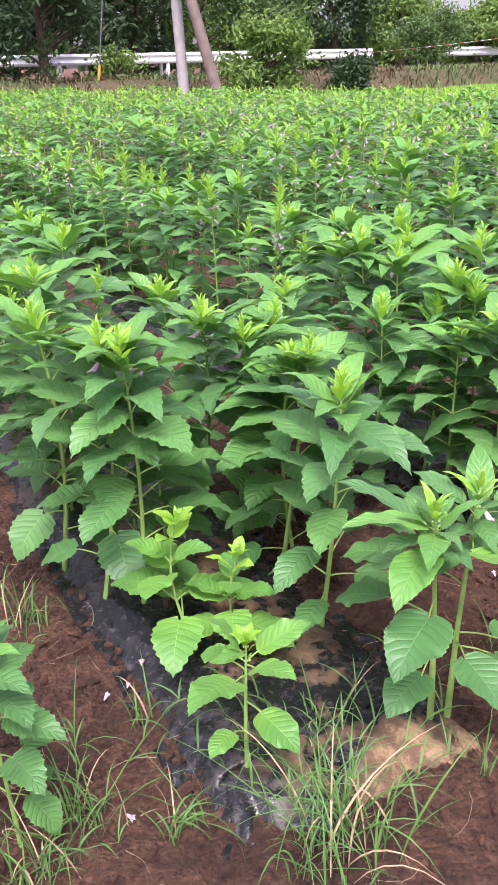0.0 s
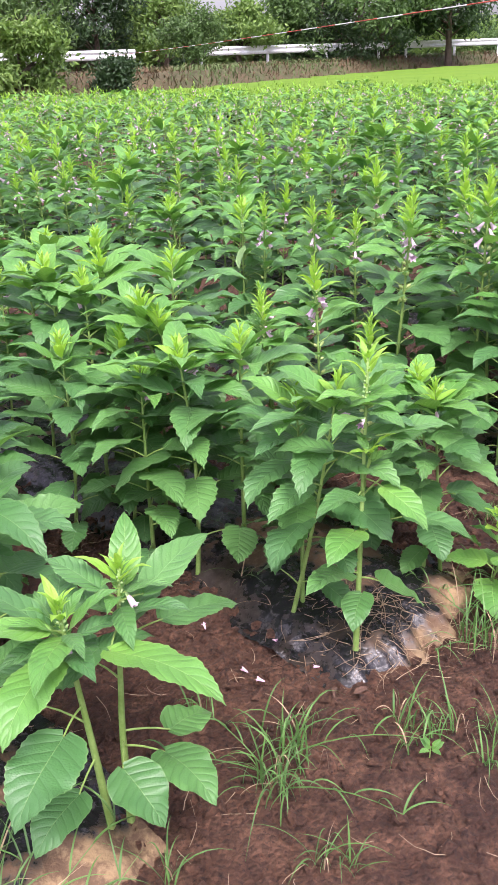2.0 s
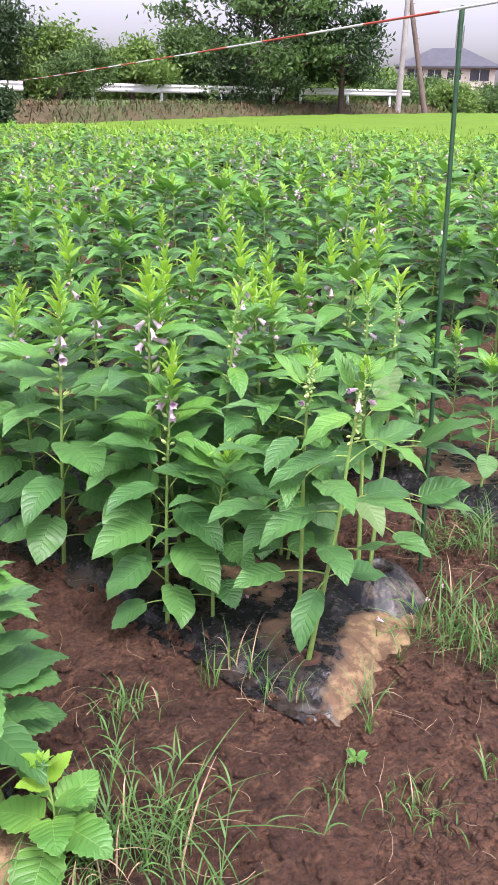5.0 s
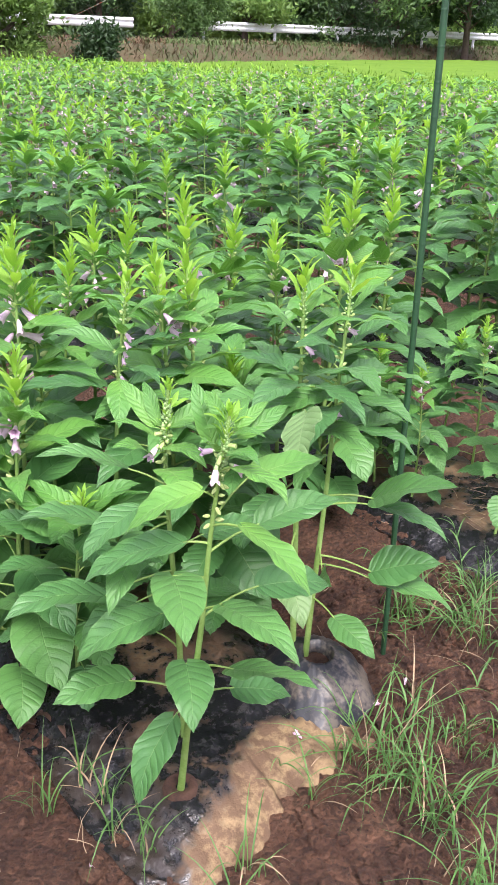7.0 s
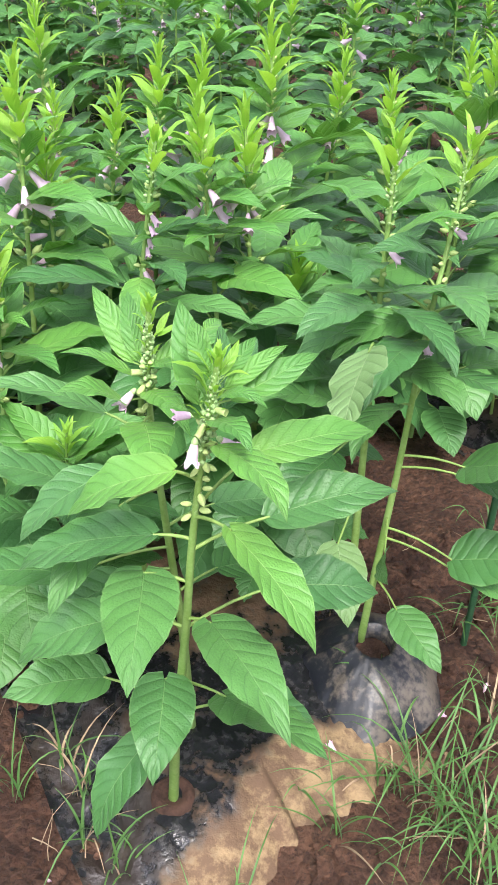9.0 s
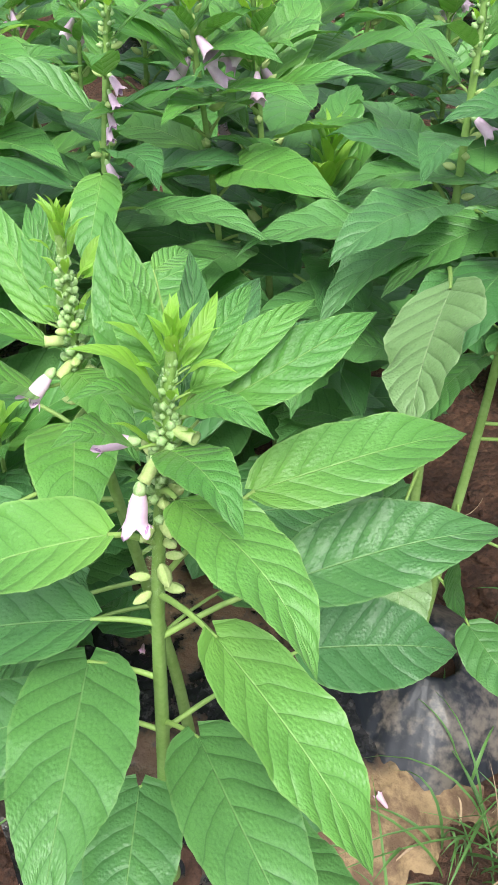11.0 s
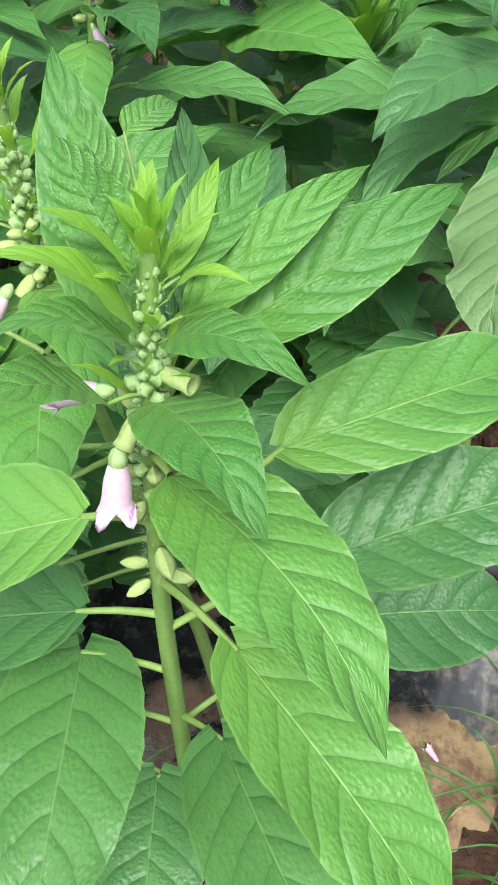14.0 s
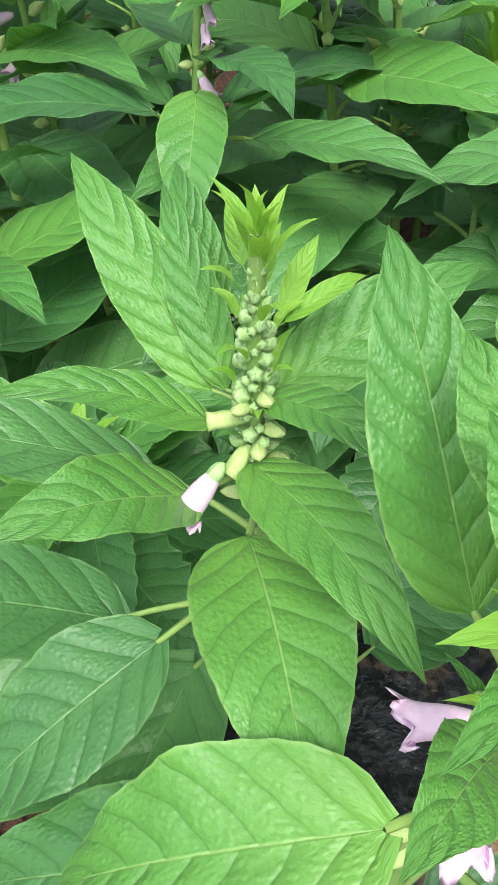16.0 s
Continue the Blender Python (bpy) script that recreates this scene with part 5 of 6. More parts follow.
for k in range(6):
    az = radians(60 * k + 15)
    b0 = Vector((0.246, 1.408, 0.250))
    P.leaf(0.250, b0, b0 + 0.042 * Vector((math.cos(az) * 0.75, math.sin(az) * 0.75, 0.6)), 0.020, 0.4, 2)

# ---- rice field, bank, rail ----
def on_line(pts, s):
    """The place at s metres along a line of points."""
    for (x0, y0), (x1, y1) in zip(pts, pts[1:]):
        d = math.hypot(x1 - x0, y1 - y0)
        if s <= d:
            return x0 + (x1 - x0) * s / d, y0 + (y1 - y0) * s / d
        s -= d
    return pts[-1]


RAIL_LINE = [(-26, 19.0), (-10.9, 29.1), (-3.5, 34.4), (13.3, 46.5), (24.0, 53.0)]
FOOT = [(-26, 15.5), (-10.0, 23.5), (-2.5, 26.6), (3.0, 30.5), (7.0, 36.0), (14.8, 44.6), (26.0, 52.5), (50.0, 62.0), (110.0, 80.0)]

# rice: a low green sheet with blades along its near part
xs, ys = np.linspace(-2, 60, 125), np.linspace(5, 66, 123)
PX, PY = np.meshgrid(xs, ys)
PZ = np.array([[0.34 + 0.05 * noise.noise(Vector((x * 0.8, y * 0.8, 0))) + 0.03 * noise.noise(Vector((x * 3, y * 3, 1))) for x in xs] for y in ys])


def foot_y(x):
    for (x0, y0), (x1, y1) in zip(FOOT, FOOT[1:]):
        if x0 <= x <= x1:
            return y0 + (y1 - y0) * (x - x0) / (x1 - x0)
    return FOOT[-1][1]


inside = (PY > far_limit(PX) + 0.7) & (PY < np.vectorize(foot_y)(PX) - 0.1)
faces = grid_faces(len(ys), len(xs))
ok = inside.reshape(-1)[faces].all(1)
b = Builder()
b.add((np.stack([PX, PY, PZ], -1).reshape(-1, 3), faces[ok], np.zeros((PX.size, 2))))
tagged(new("rice_paddy", b.mesh("rice_paddy", [PADDY])), "flat bright green rice paddy behind the sesame field", "rice paddy", kind="structure")


def blades_mesh(name, mats, rows, smooth=False):
    """Many thin curved blades: rows of x, y, z, height, lean x, lean y, width, slot."""
    rows = np.array(rows)
    n = len(rows)
    base, h, lx, ly, w, slot = rows[:, :3], rows[:, 3], rows[:, 4], rows[:, 5], rows[:, 6], rows[:, 7]
    ang = np.arctan2(ly, lx) + np.pi / 2
    sx, sy = np.cos(ang) * w / 2, np.sin(ang) * w / 2
    v = np.zeros((n, 6, 3))
    for i, (t, ww) in enumerate(((0.0, 1.0), (0.55, 0.8), (1.0, 0.08))):
        cx, cy = base[:, 0] + lx * t * t, base[:, 1] + ly * t * t
        cz = base[:, 2] + h * (t - 0.18 * t * t)
        v[:, 2 * i] = np.stack([cx - sx * ww, cy - sy * ww, cz], -1)
        v[:, 2 * i + 1] = np.stack([cx + sx * ww, cy + sy * ww, cz], -1)
    q = np.array([[0, 1, 3, 2], [2, 3, 5, 4]])
    f = (np.arange(n)[:, None, None] * 6 + q[None]).reshape(-1, 4)
    uv = np.tile(np.array([[0, 0], [1, 0], [0, 0.5], [1, 0.5], [0, 1], [1, 1]], float), (n, 1))
    b = Builder()
    b.add((v.reshape(-1, 3), f, uv))
    b.m = [np.repeat(slot, 2)]
    return b.mesh(name, mats, smooth)


rows = []
while len(rows) < 16000:
    x = rng.uniform(0, 30)
    y = far_limit(x) + 0.7 + abs(rng.normal(0, 6))
    if y < foot_y(x) - 0.3:
        rows.append((x, y, 0.2, rng.uniform(0.18, 0.32), rng.normal(0, 0.06), rng.normal(0, 0.06), 0.03, 0))
tagged(new("rice_blades", blades_mesh("rice_blades", [RICE], rows)), "upright bright green rice blades", "rice", kind="stuff")

# bank: from the field's edge up to the road
pts, cols = [], 7
ss = np.linspace(0, 1, 120)
for s in ss:
    fx, fy = on_line(FOOT, s * 110)
    nx, ny = -0.62, 0.78
    for i in range(cols):
        t = i / (cols - 1)
        up = 0.85 * min(1.0, t * 2.2) ** 1.3 + 0.07 * noise.noise(Vector((fx * 0.7, fy * 0.7, t * 4)))
        wide = 14.0 if i == cols - 1 else 3.4 * t / 0.83
        pts.append((fx + nx * wide, fy + ny * wide, -0.05 + up))
b = Builder()
b.add((np.array(pts), grid_faces(len(ss), cols), np.zeros((len(pts), 2))))
tagged(new("bank", b.mesh("bank", [BANK])), "low earth bank with dead reddish grass below the road", "bank", kind="structure")
rows = []
for i in range(22000):
    s = rng.uniform(0, 1)
    fx, fy = on_line(FOOT, s * 100)
    t = rng.uniform(0, 1)
    red = noise.noise(Vector((fx * 0.25, fy * 0.25, 3.0))) + rng.normal(0, 0.25) > 0.08
    wide = 3.4 * t / 0.83
    z = 0.85 * min(1.0, t * 2.2) ** 1.3 - 0.08
    rows.append((fx - 0.62 * wide, fy + 0.78 * wide, z, rng.uniform(0.10, 0.34), rng.normal(0, 0.24), rng.normal(0, 0.24), 0.035, 0 if red else 1))
tagged(new("bank_grass", blades_mesh("bank_grass", [RUST_GRASS, BANK_GREEN], rows)), "dead rust-red and green grass on the bank", "grass", kind="stuff")


def guardrail(start, stop):
    """A white road barrier: beams end to end on posts."""
    rail = new("guardrail")
    prof = [(-0.175, 0.0), (-0.14, 0.03), (-0.09, 0.045), (-0.04, 0.01), (0.0, 0.0), (0.04, 0.01), (0.09, 0.045), (0.14, 0.03), (0.175, 0.0)]
    s = start
    while s < stop - 0.1:
        e = min(s + 4.0, stop)
        (x0, y0), (x1, y1) = on_line(RAIL_LINE, s), on_line(RAIL_LINE, e - 0.02)
        ux, uy = (x1 - x0) / 4.0, (y1 - y0) / 4.0
        d = math.hypot(ux, uy)
        nx, ny = uy / d, -ux / d
        v = []
        for px, py in ((x0, y0), (x1, y1)):
            for off in (0.0, -0.012):
                line = [(px + nx * (o + off), py + ny * (o + off), 1.44 + z) for z, o in prof]
                v.append(line if off == 0 else line[::-1])
        ring0, ring1 = v[0] + v[1], v[2] + v[3]
        arr = np.array([ring0 + ring0[:1], ring1 + ring1[:1]]).reshape(-1, 3)
        part("beam", single("beam", (arr, grid_faces(2, len(ring0) + 1), np.zeros((len(arr), 2))), RAIL, False), rail)
        part("post", single("post", tube([(x0 - nx * 0.08, y0 - ny * 0.08, 0.3), (x0 - nx * 0.08, y0 - ny * 0.08, 1.58), (x0 - nx * 0.08, y0 - ny * 0.08, 1.585)], [0.07, 0.07, 0.0], 10), RAIL), rail)
        s = e
    return tagged(rail, "white painted steel guardrail along the road", "guardrail")


guardrail(0.0, 33.0)
guardrail(36.5, 49.2)
guardrail(50.6, 60.5)

# ---- poles and wires ----


def pole(name, foot, top, r0, r1, mat, label, category="utility pole"):
    ob = new(name)
    f, t = np.array(foot, float), np.array(top, float)
    part("shaft", single("shaft", tube([f + (t - f) * k for k in (0, 0.3, 0.6, 1.0)], [r0 + (r1 - r0) * k for k in (0, 0.3, 0.6, 1.0)], 14), mat), ob)
    part("cap", single("cap", blob([(0, r1), (0.02, r1), (0.05, 0.001)], 14), mat), ob, Matrix.Translation(tuple(t)))
    for k in np.arange(0.08, 0.9, 0.09):
        p = f + (t - f) * k
        part("step_bolt", single("step_bolt", tube([p, p + np.array([0.22, -0.12, 0])], [0.012, 0.012], 6), WIRE), ob)
    return tagged(ob, label, category)


pole("utility_pole", (-4.55, 26.8, -0.3), (-4.95, 26.8, 9.5), 0.165, 0.12, CONCRETE, "grey concrete utility pole beside the sesame field")
pole("utility_pole", (-3.25, 26.0, -0.3), (-5.9, 26.6, 9.0), 0.17, 0.12, OLD_WOOD, "leaning brown strut pole beside the sesame field")
pole("utility_pole", (22.7, 51.6, 0.0), (22.9, 51.6, 10.5), 0.18, 0.13, CONCRETE, "grey concrete utility pole behind the rice paddy")
pole("utility_pole", (24.4, 51.3, 0.0), (22.2, 51.8, 10.0), 0.17, 0.12, OLD_WOOD, "leaning brown strut pole behind the rice paddy")
pole("lamp_post", (-7.7, 38.5, 0.5), (-7.9, 38.5, 9.0), 0.075, 0.06, RAIL, "thin white metal post behind the guardrail", "post")
guy = new("guy_wire")
part("cable", single("cable", tube([(-7.3, 26.9, 0.0), (-6.2, 26.9, 7.5)], [0.02, 0.02], 6), WIRE), guy)
part("guard_sleeve", single("guard_sleeve", tube([(-7.32, 26.86, -0.05), (-7.1, 26.86, 1.25)], [0.055, 0.045], 8), YELLOW), guy, None, "yellow plastic guy guard")
tagged(guy, "steel guy wire with yellow guard sleeve", "guy wire")


# red and white rope over the crop
rope = new("striped_rope")
ra, rb = np.array([2.73, -0.2, 1.425]), np.array([0.35, 18.8, 1.31])
steps = 60
for i in range(steps):
    q = [ra + (rb - ra) * t - np.array([0, 0, 0.03 * math.sin(math.pi * t)]) for t in np.linspace(i / steps, (i + 1) / steps, 4)]
    part("strand", single("strand", tube(q, [0.0025] * 4, 6), ROPE_RED if i % 2 else ROPE_WHITE, True), rope)
tagged(rope, "red and white striped marker rope strung above the crop", "rope")

# green stake
stake = new("garden_stake")
sb, st = Vector((2.572, 2.88, -0.05)), Vector((2.543, 2.905, 1.395))
part("rod", single("rod", tube([sb.lerp(st, t) for t in np.linspace(0, 1, 12)], [0.0058] * 12, 10), STAKE), stake)
part("tip_cap", single("tip_cap", blob([(0, 0.0062), (0.03, 0.0065), (0.036, 0.005), (0.037, 0.0)], 10), STAKE), stake, Matrix.Translation(st))
for k in range(26):
    p = sb.lerp(st, 0.06 + k * 0.036)
    part("knob", single("knob", blob([(-0.003, 0.0056), (0, 0.0068), (0.003, 0.0056)], 8), STAKE), stake, Matrix.Translation(p))
tagged(stake, "dark green coated steel garden stake in the soil", "stake")

# ---- trees ----


def tree(name, x, y, z0, height, spread, crown_base, mat, label, leaves=5000, leaf=0.16, seed=0, layers=0, trunk=True, tr=0.16):
    """A tapered trunk with limbs and a crown of small leaves in uneven clumps."""
    r = np.random.default_rng(seed)
    leaves, leaf = int(leaves * 0.90), leaf * 0.92
    ob = new(name)
    ob.location = (x, y, z0)
    top = height
    if trunk:
        w = Builder()
        bend = r.normal(0, 0.2, 2)
        w.add(tube([(bend[0] * t, bend[1] * t, top * 0.8 * t - 0.2) for t in np.linspace(0, 1, 7)], [tr * (1.2 - t) for t in np.linspace(0, 1, 7)], 9))
        part("trunk", w.mesh("trunk", [BARK]), ob)
    centres = []
    limbs = Builder()
    n = max(20, int(spread * 15))
    for i in range(n):
        hgt = crown_base + (top - crown_base) * r.random() ** 0.9
        if layers:
            hgt = crown_base + (top - crown_base) * (round(r.random() * layers) / layers) + r.normal(0, 0.12)
        t = (hgt - crown_base) / (top - crown_base)
        reach = spread * (0.35 + 0.75 * math.sin(math.pi * min(1, 0.18 + 0.78 * t))) * r.uniform(0.35, 1.0)
        az = r.uniform(0, 6.28)
        c = np.array([math.cos(az) * reach, math.sin(az) * reach, hgt])
        centres.append(c)
        s = np.array([0, 0, max(0.3, hgt - 0.5 * reach)])
        limbs.add(tube([s, (s + c) / 2 + np.array([0, 0, 0.1]), c], [0.05, 0.03, 0.01], 5))
    if name != "ivy_bush":
        part("branchwork", limbs.mesh("branchwork", [BARK]), ob)
    k = r.integers(0, n, leaves)
    sz = (0.10 + spread * 0.145) * r.uniform(0.6, 1.35, n)
    off = r.normal(0, 1, (leaves, 3)) * sz[k][:, None] * np.array([1.0, 1.0, 0.42 if layers else 0.75])
    p = np.array(centres)[k] + off
    p[:, 2] = np.maximum(p[:, 2], 0.15)
    a = r.normal(0, 1, (leaves, 3))
    a /= np.linalg.norm(a, axis=1)[:, None]
    bvec = np.cross(a, r.normal(0, 1, (leaves, 3)))
    bvec /= np.linalg.norm(bvec, axis=1)[:, None] + 1e-9
    ln = leaf * r.uniform(0.6, 1.3, leaves)[:, None]
    nrm = np.cross(a, bvec)
    v = np.stack([p - a * ln, p + bvec * ln * 0.42 + nrm * ln * 0.2, p + a * ln, p - bvec * ln * 0.42 + nrm * ln * 0.2], 1)
    f = np.arange(leaves * 4).reshape(-1, 4)
    b = Builder()
    b.add((v.reshape(-1, 3), f, np.zeros((leaves * 4, 2))))
    part("crown", b.mesh("crown", [mat], False), ob)
    return tagged(ob, label, "tree" if trunk else "bush")


tree("tree", -11.2, 34.5, 0.6, 9.5, 4.6, 1.6, CROWN_DARK, "tall dark leafy tree behind the guardrail", 15000, 0.20, 1)
tree("tree", -15.5, 33.0, 0.6, 9.0, 4.6, 1.0, CROWN_DARK, "tall dark leafy tree behind the guardrail", 12000, 0.21, 2)
tree("tree", -8.6, 37.5, 0.6, 5.2, 2.6, 1.0, CROWN_DARK, "dark leafy tree behind the guardrail", 6000, 0.15, 3)
tree("tree", -8.9, 27.3, 0.0, 5.2, 1.7, 1.5, CROWN_DARK, "ivy-covered tree trunk before the guardrail", 7000, 0.13, 4, tr=0.19)
tree("ivy_bush", -8.9, 27.2, 0.0, 2.2, 0.30, 0.2, CROWN_MID, "ivy climbing on the tree trunk", 700, 0.07, 5, trunk=False)
tree("bush", -7.0, 28.3, 0.1, 1.5, 0.75, 0.2, CROWN_LIGHT, "small yellow-green bush before the guardrail", 1600, 0.09, 6, trunk=False)
tree("tree", -6.2, 40.5, 0.6, 5.5, 2.0, 0.8, CROWN_LIGHT, "light green leafy tree behind the guardrail", 4500, 0.14, 7)
tree("tree", -3.4, 41.0, 0.6, 5.6, 2.4, 0.8, CROWN_MID, "green leafy tree behind the guardrail", 5000, 0.15, 8)
tree("bush", -2.4, 28.4, 0.1, 2.2, 1.15, 0.3, CROWN_LIGHT, "large rounded yellow-green bush on the bank", 6000, 0.11, 9, trunk=False)
tree("bush", 0.35, 29.2, 0.1, 1.15, 0.55, 0.2, CROWN_DARK, "dark green bush on the bank", 3200, 0.09, 11, trunk=False)
tree("tree", -0.5, 43.5, 0.6, 4.2, 2.0, 0.8, CROWN_DARK, "dark pine-like tree behind the guardrail", 7000, 0.14, 12)
tree("tree", 2.6, 46.0, 0.6, 3.2, 1.9, 0.8, CROWN_LIGHT, "light green leafy tree behind the guardrail", 6000, 0.15, 13)
tree("tree", 3.5, 38.6, 0.5, 2.3, 1.2, 0.9, CROWN_MID, "round grey-green tree on the bank", 7000, 0.09, 14)
tree("tree", 6.0, 42.5, 0.6, 2.5, 1.5, 0.7, CROWN_LIGHT, "bright green leafy tree behind the guardrail", 6000, 0.13, 15)
tree("tree", 8.8, 45.0, 0.6, 3.2, 1.8, 0.8, CROWN_MID, "green leafy tree behind the guardrail", 6500, 0.14, 16)
tree("tree", 12.6, 46.6, 0.4, 9.5, 4.2, 0.9, CROWN_MID, "large spreading tree with layered boughs at the paddy", 15000, 0.17, 17, layers=9)
tree("tree", 14.0, 47.6, 0.4, 7.0, 3.0, 0.4, CROWN_DARK, "dark leafy tree beneath the spreading tree", 8000, 0.16, 18)
tree("tree", 10.4, 45.3, 0.3, 3.4, 2.0, 0.3, CROWN_DARK, "dark low tree at the paddy's edge", 6000, 0.13, 19)
tree("tree", 17.6, 47.2, 0.4, 7.6, 2.3, 1.7, CROWN_DARK, "round dark green tree at the paddy's edge", 11000, 0.15, 20)
for i, (bx, by, bh, bw) in enumerate([(20.5, 56.0, 2.2, 2.0), (24.5, 56.5, 1.7, 1.8), (27.5, 54.5, 1.5, 1.8), (31.5, 56.0, 1.5, 2.0), (36.0, 58.0, 1.5, 2.2), (41.0, 61.0, 1.6, 2.4), (28.0, 64.0, 1.8, 2.0), (22.5, 63.0, 2.2, 2.0)]):
    tree("bush", bx, by, 0.2, bh, bw, 0.2, CROWN_MID if i % 2 else CROWN_LIGHT, "broad green hedge bush beyond the paddy", 5000, 0.14, 30 + i, trunk=False)
for i in range(16):
    bx = -30 + i * 4.6
    tree("tree", bx, 56 + 0.75 * bx + (i % 3) * 2, 0.4, 1.9 + (i * 7 % 5) * 0.25 if bx > -4 else 8.0, 3.0, 0.5, (CROWN_MID, CROWN_DARK, CROWN_LIGHT)[i % 3], "leafy tree in the belt behind the road", 3500, 0.32, 60 + i)

# ---- house ----


def box(x0, x1, y0, y1, z0, z1):
    v = np.array([(x, y, z) for z in (z0, z1) for y in (y0, y1) for x in (x0, x1)], float)
    f = np.array([[0, 2, 3, 1], [4, 5, 7, 6], [0, 1, 5, 4], [2, 6, 7, 3], [0, 4, 6, 2], [1, 3, 7, 5]])
    return v, f, np.zeros((8, 2))


def house(x, y, turn, w, d, eave, ridge, label, windows):
    ob = new("house")
    ob.matrix_basis = Matrix.Translation((x, y, 0)) @ Matrix.Rotation(radians(turn), 4, "Z")
    part("wall", single("wall", box(-w / 2, w / 2, -d / 2, d / 2, -0.2, eave), WALL, False), ob)
    o = 0.6
    v = np.array([(-w / 2 - o, -d / 2 - o, eave), (w / 2 + o, -d / 2 - o, eave), (w / 2 + o, d / 2 + o, eave), (-w / 2 - o, d / 2 + o, eave), (-w / 2 + d / 2, 0, ridge), (w / 2 - d / 2, 0, ridge)])
    v = np.concatenate([v, v - np.array([0, 0, 0.18])])
    f = np.array([[0, 1, 5, 4], [1, 2, 5, 5], [2, 3, 4, 5], [3, 0, 4, 4], [0, 3, 9, 6], [6, 7, 1, 0], [7, 8, 2, 1], [8, 9, 3, 2], [6, 9, 8, 7]])
    me = bpy.data.meshes.new("roof")
    me.from_pydata([tuple(p) for p in v], [], [list(dict.fromkeys(map(int, q))) for q in f])
    me.materials.append(ROOF)
    part("roof", me, ob)
    for cx, cz, ww, hh in windows:
        win = part("window", single("window", box(cx - ww / 2, cx + ww / 2, -d / 2 - 0.04, -d / 2 + 0.05, cz - hh / 2, cz + hh / 2), RAIL, False), ob)
        for k in (-1, 1):
            part("pane", single("pane", box(cx + k * ww / 4 - ww / 4 + 0.05, cx + k * ww / 4 + ww / 4 - 0.03, -d / 2 - 0.06, -d / 2 - 0.03, cz - hh / 2 + 0.05, cz + hh / 2 - 0.05), PANE, False), win)
    return tagged(ob, label, "house")


house(48.6, 100.0, -24, 10.6, 7.0, 4.5, 6.5, "cream house with grey hipped roof behind the hedge", [(-3.6, 3.6, 1.8, 1.2), (-1.4, 3.6, 1.6, 1.2), (0.8, 3.6, 1.6, 1.2), (3.6, 3.6, 2.2, 1.3), (-2.6, 1.3, 2.4, 1.8), (1.8, 1.3, 2.4, 1.8)])
house(58.5, 97.0, -24, 7.0, 6.0, 4.3, 5.6, "small cream house with grey roof behind the hedge", [(-1.6, 3.2, 1.6, 1.2), (1.6, 3.2, 1.6, 1.2)])
for k, (px, py) in enumerate([(64.0, 130.0), (70.0, 140.0)]):
    part("mast", single("mast", tube([(0, 0, 0), (0, 0, 12)], [0.16, 0.1], 8), WIRE), tagged(new("antenna_mast"), "thin distant antenna mast", "mast")).parent.location = (px, py, 0)

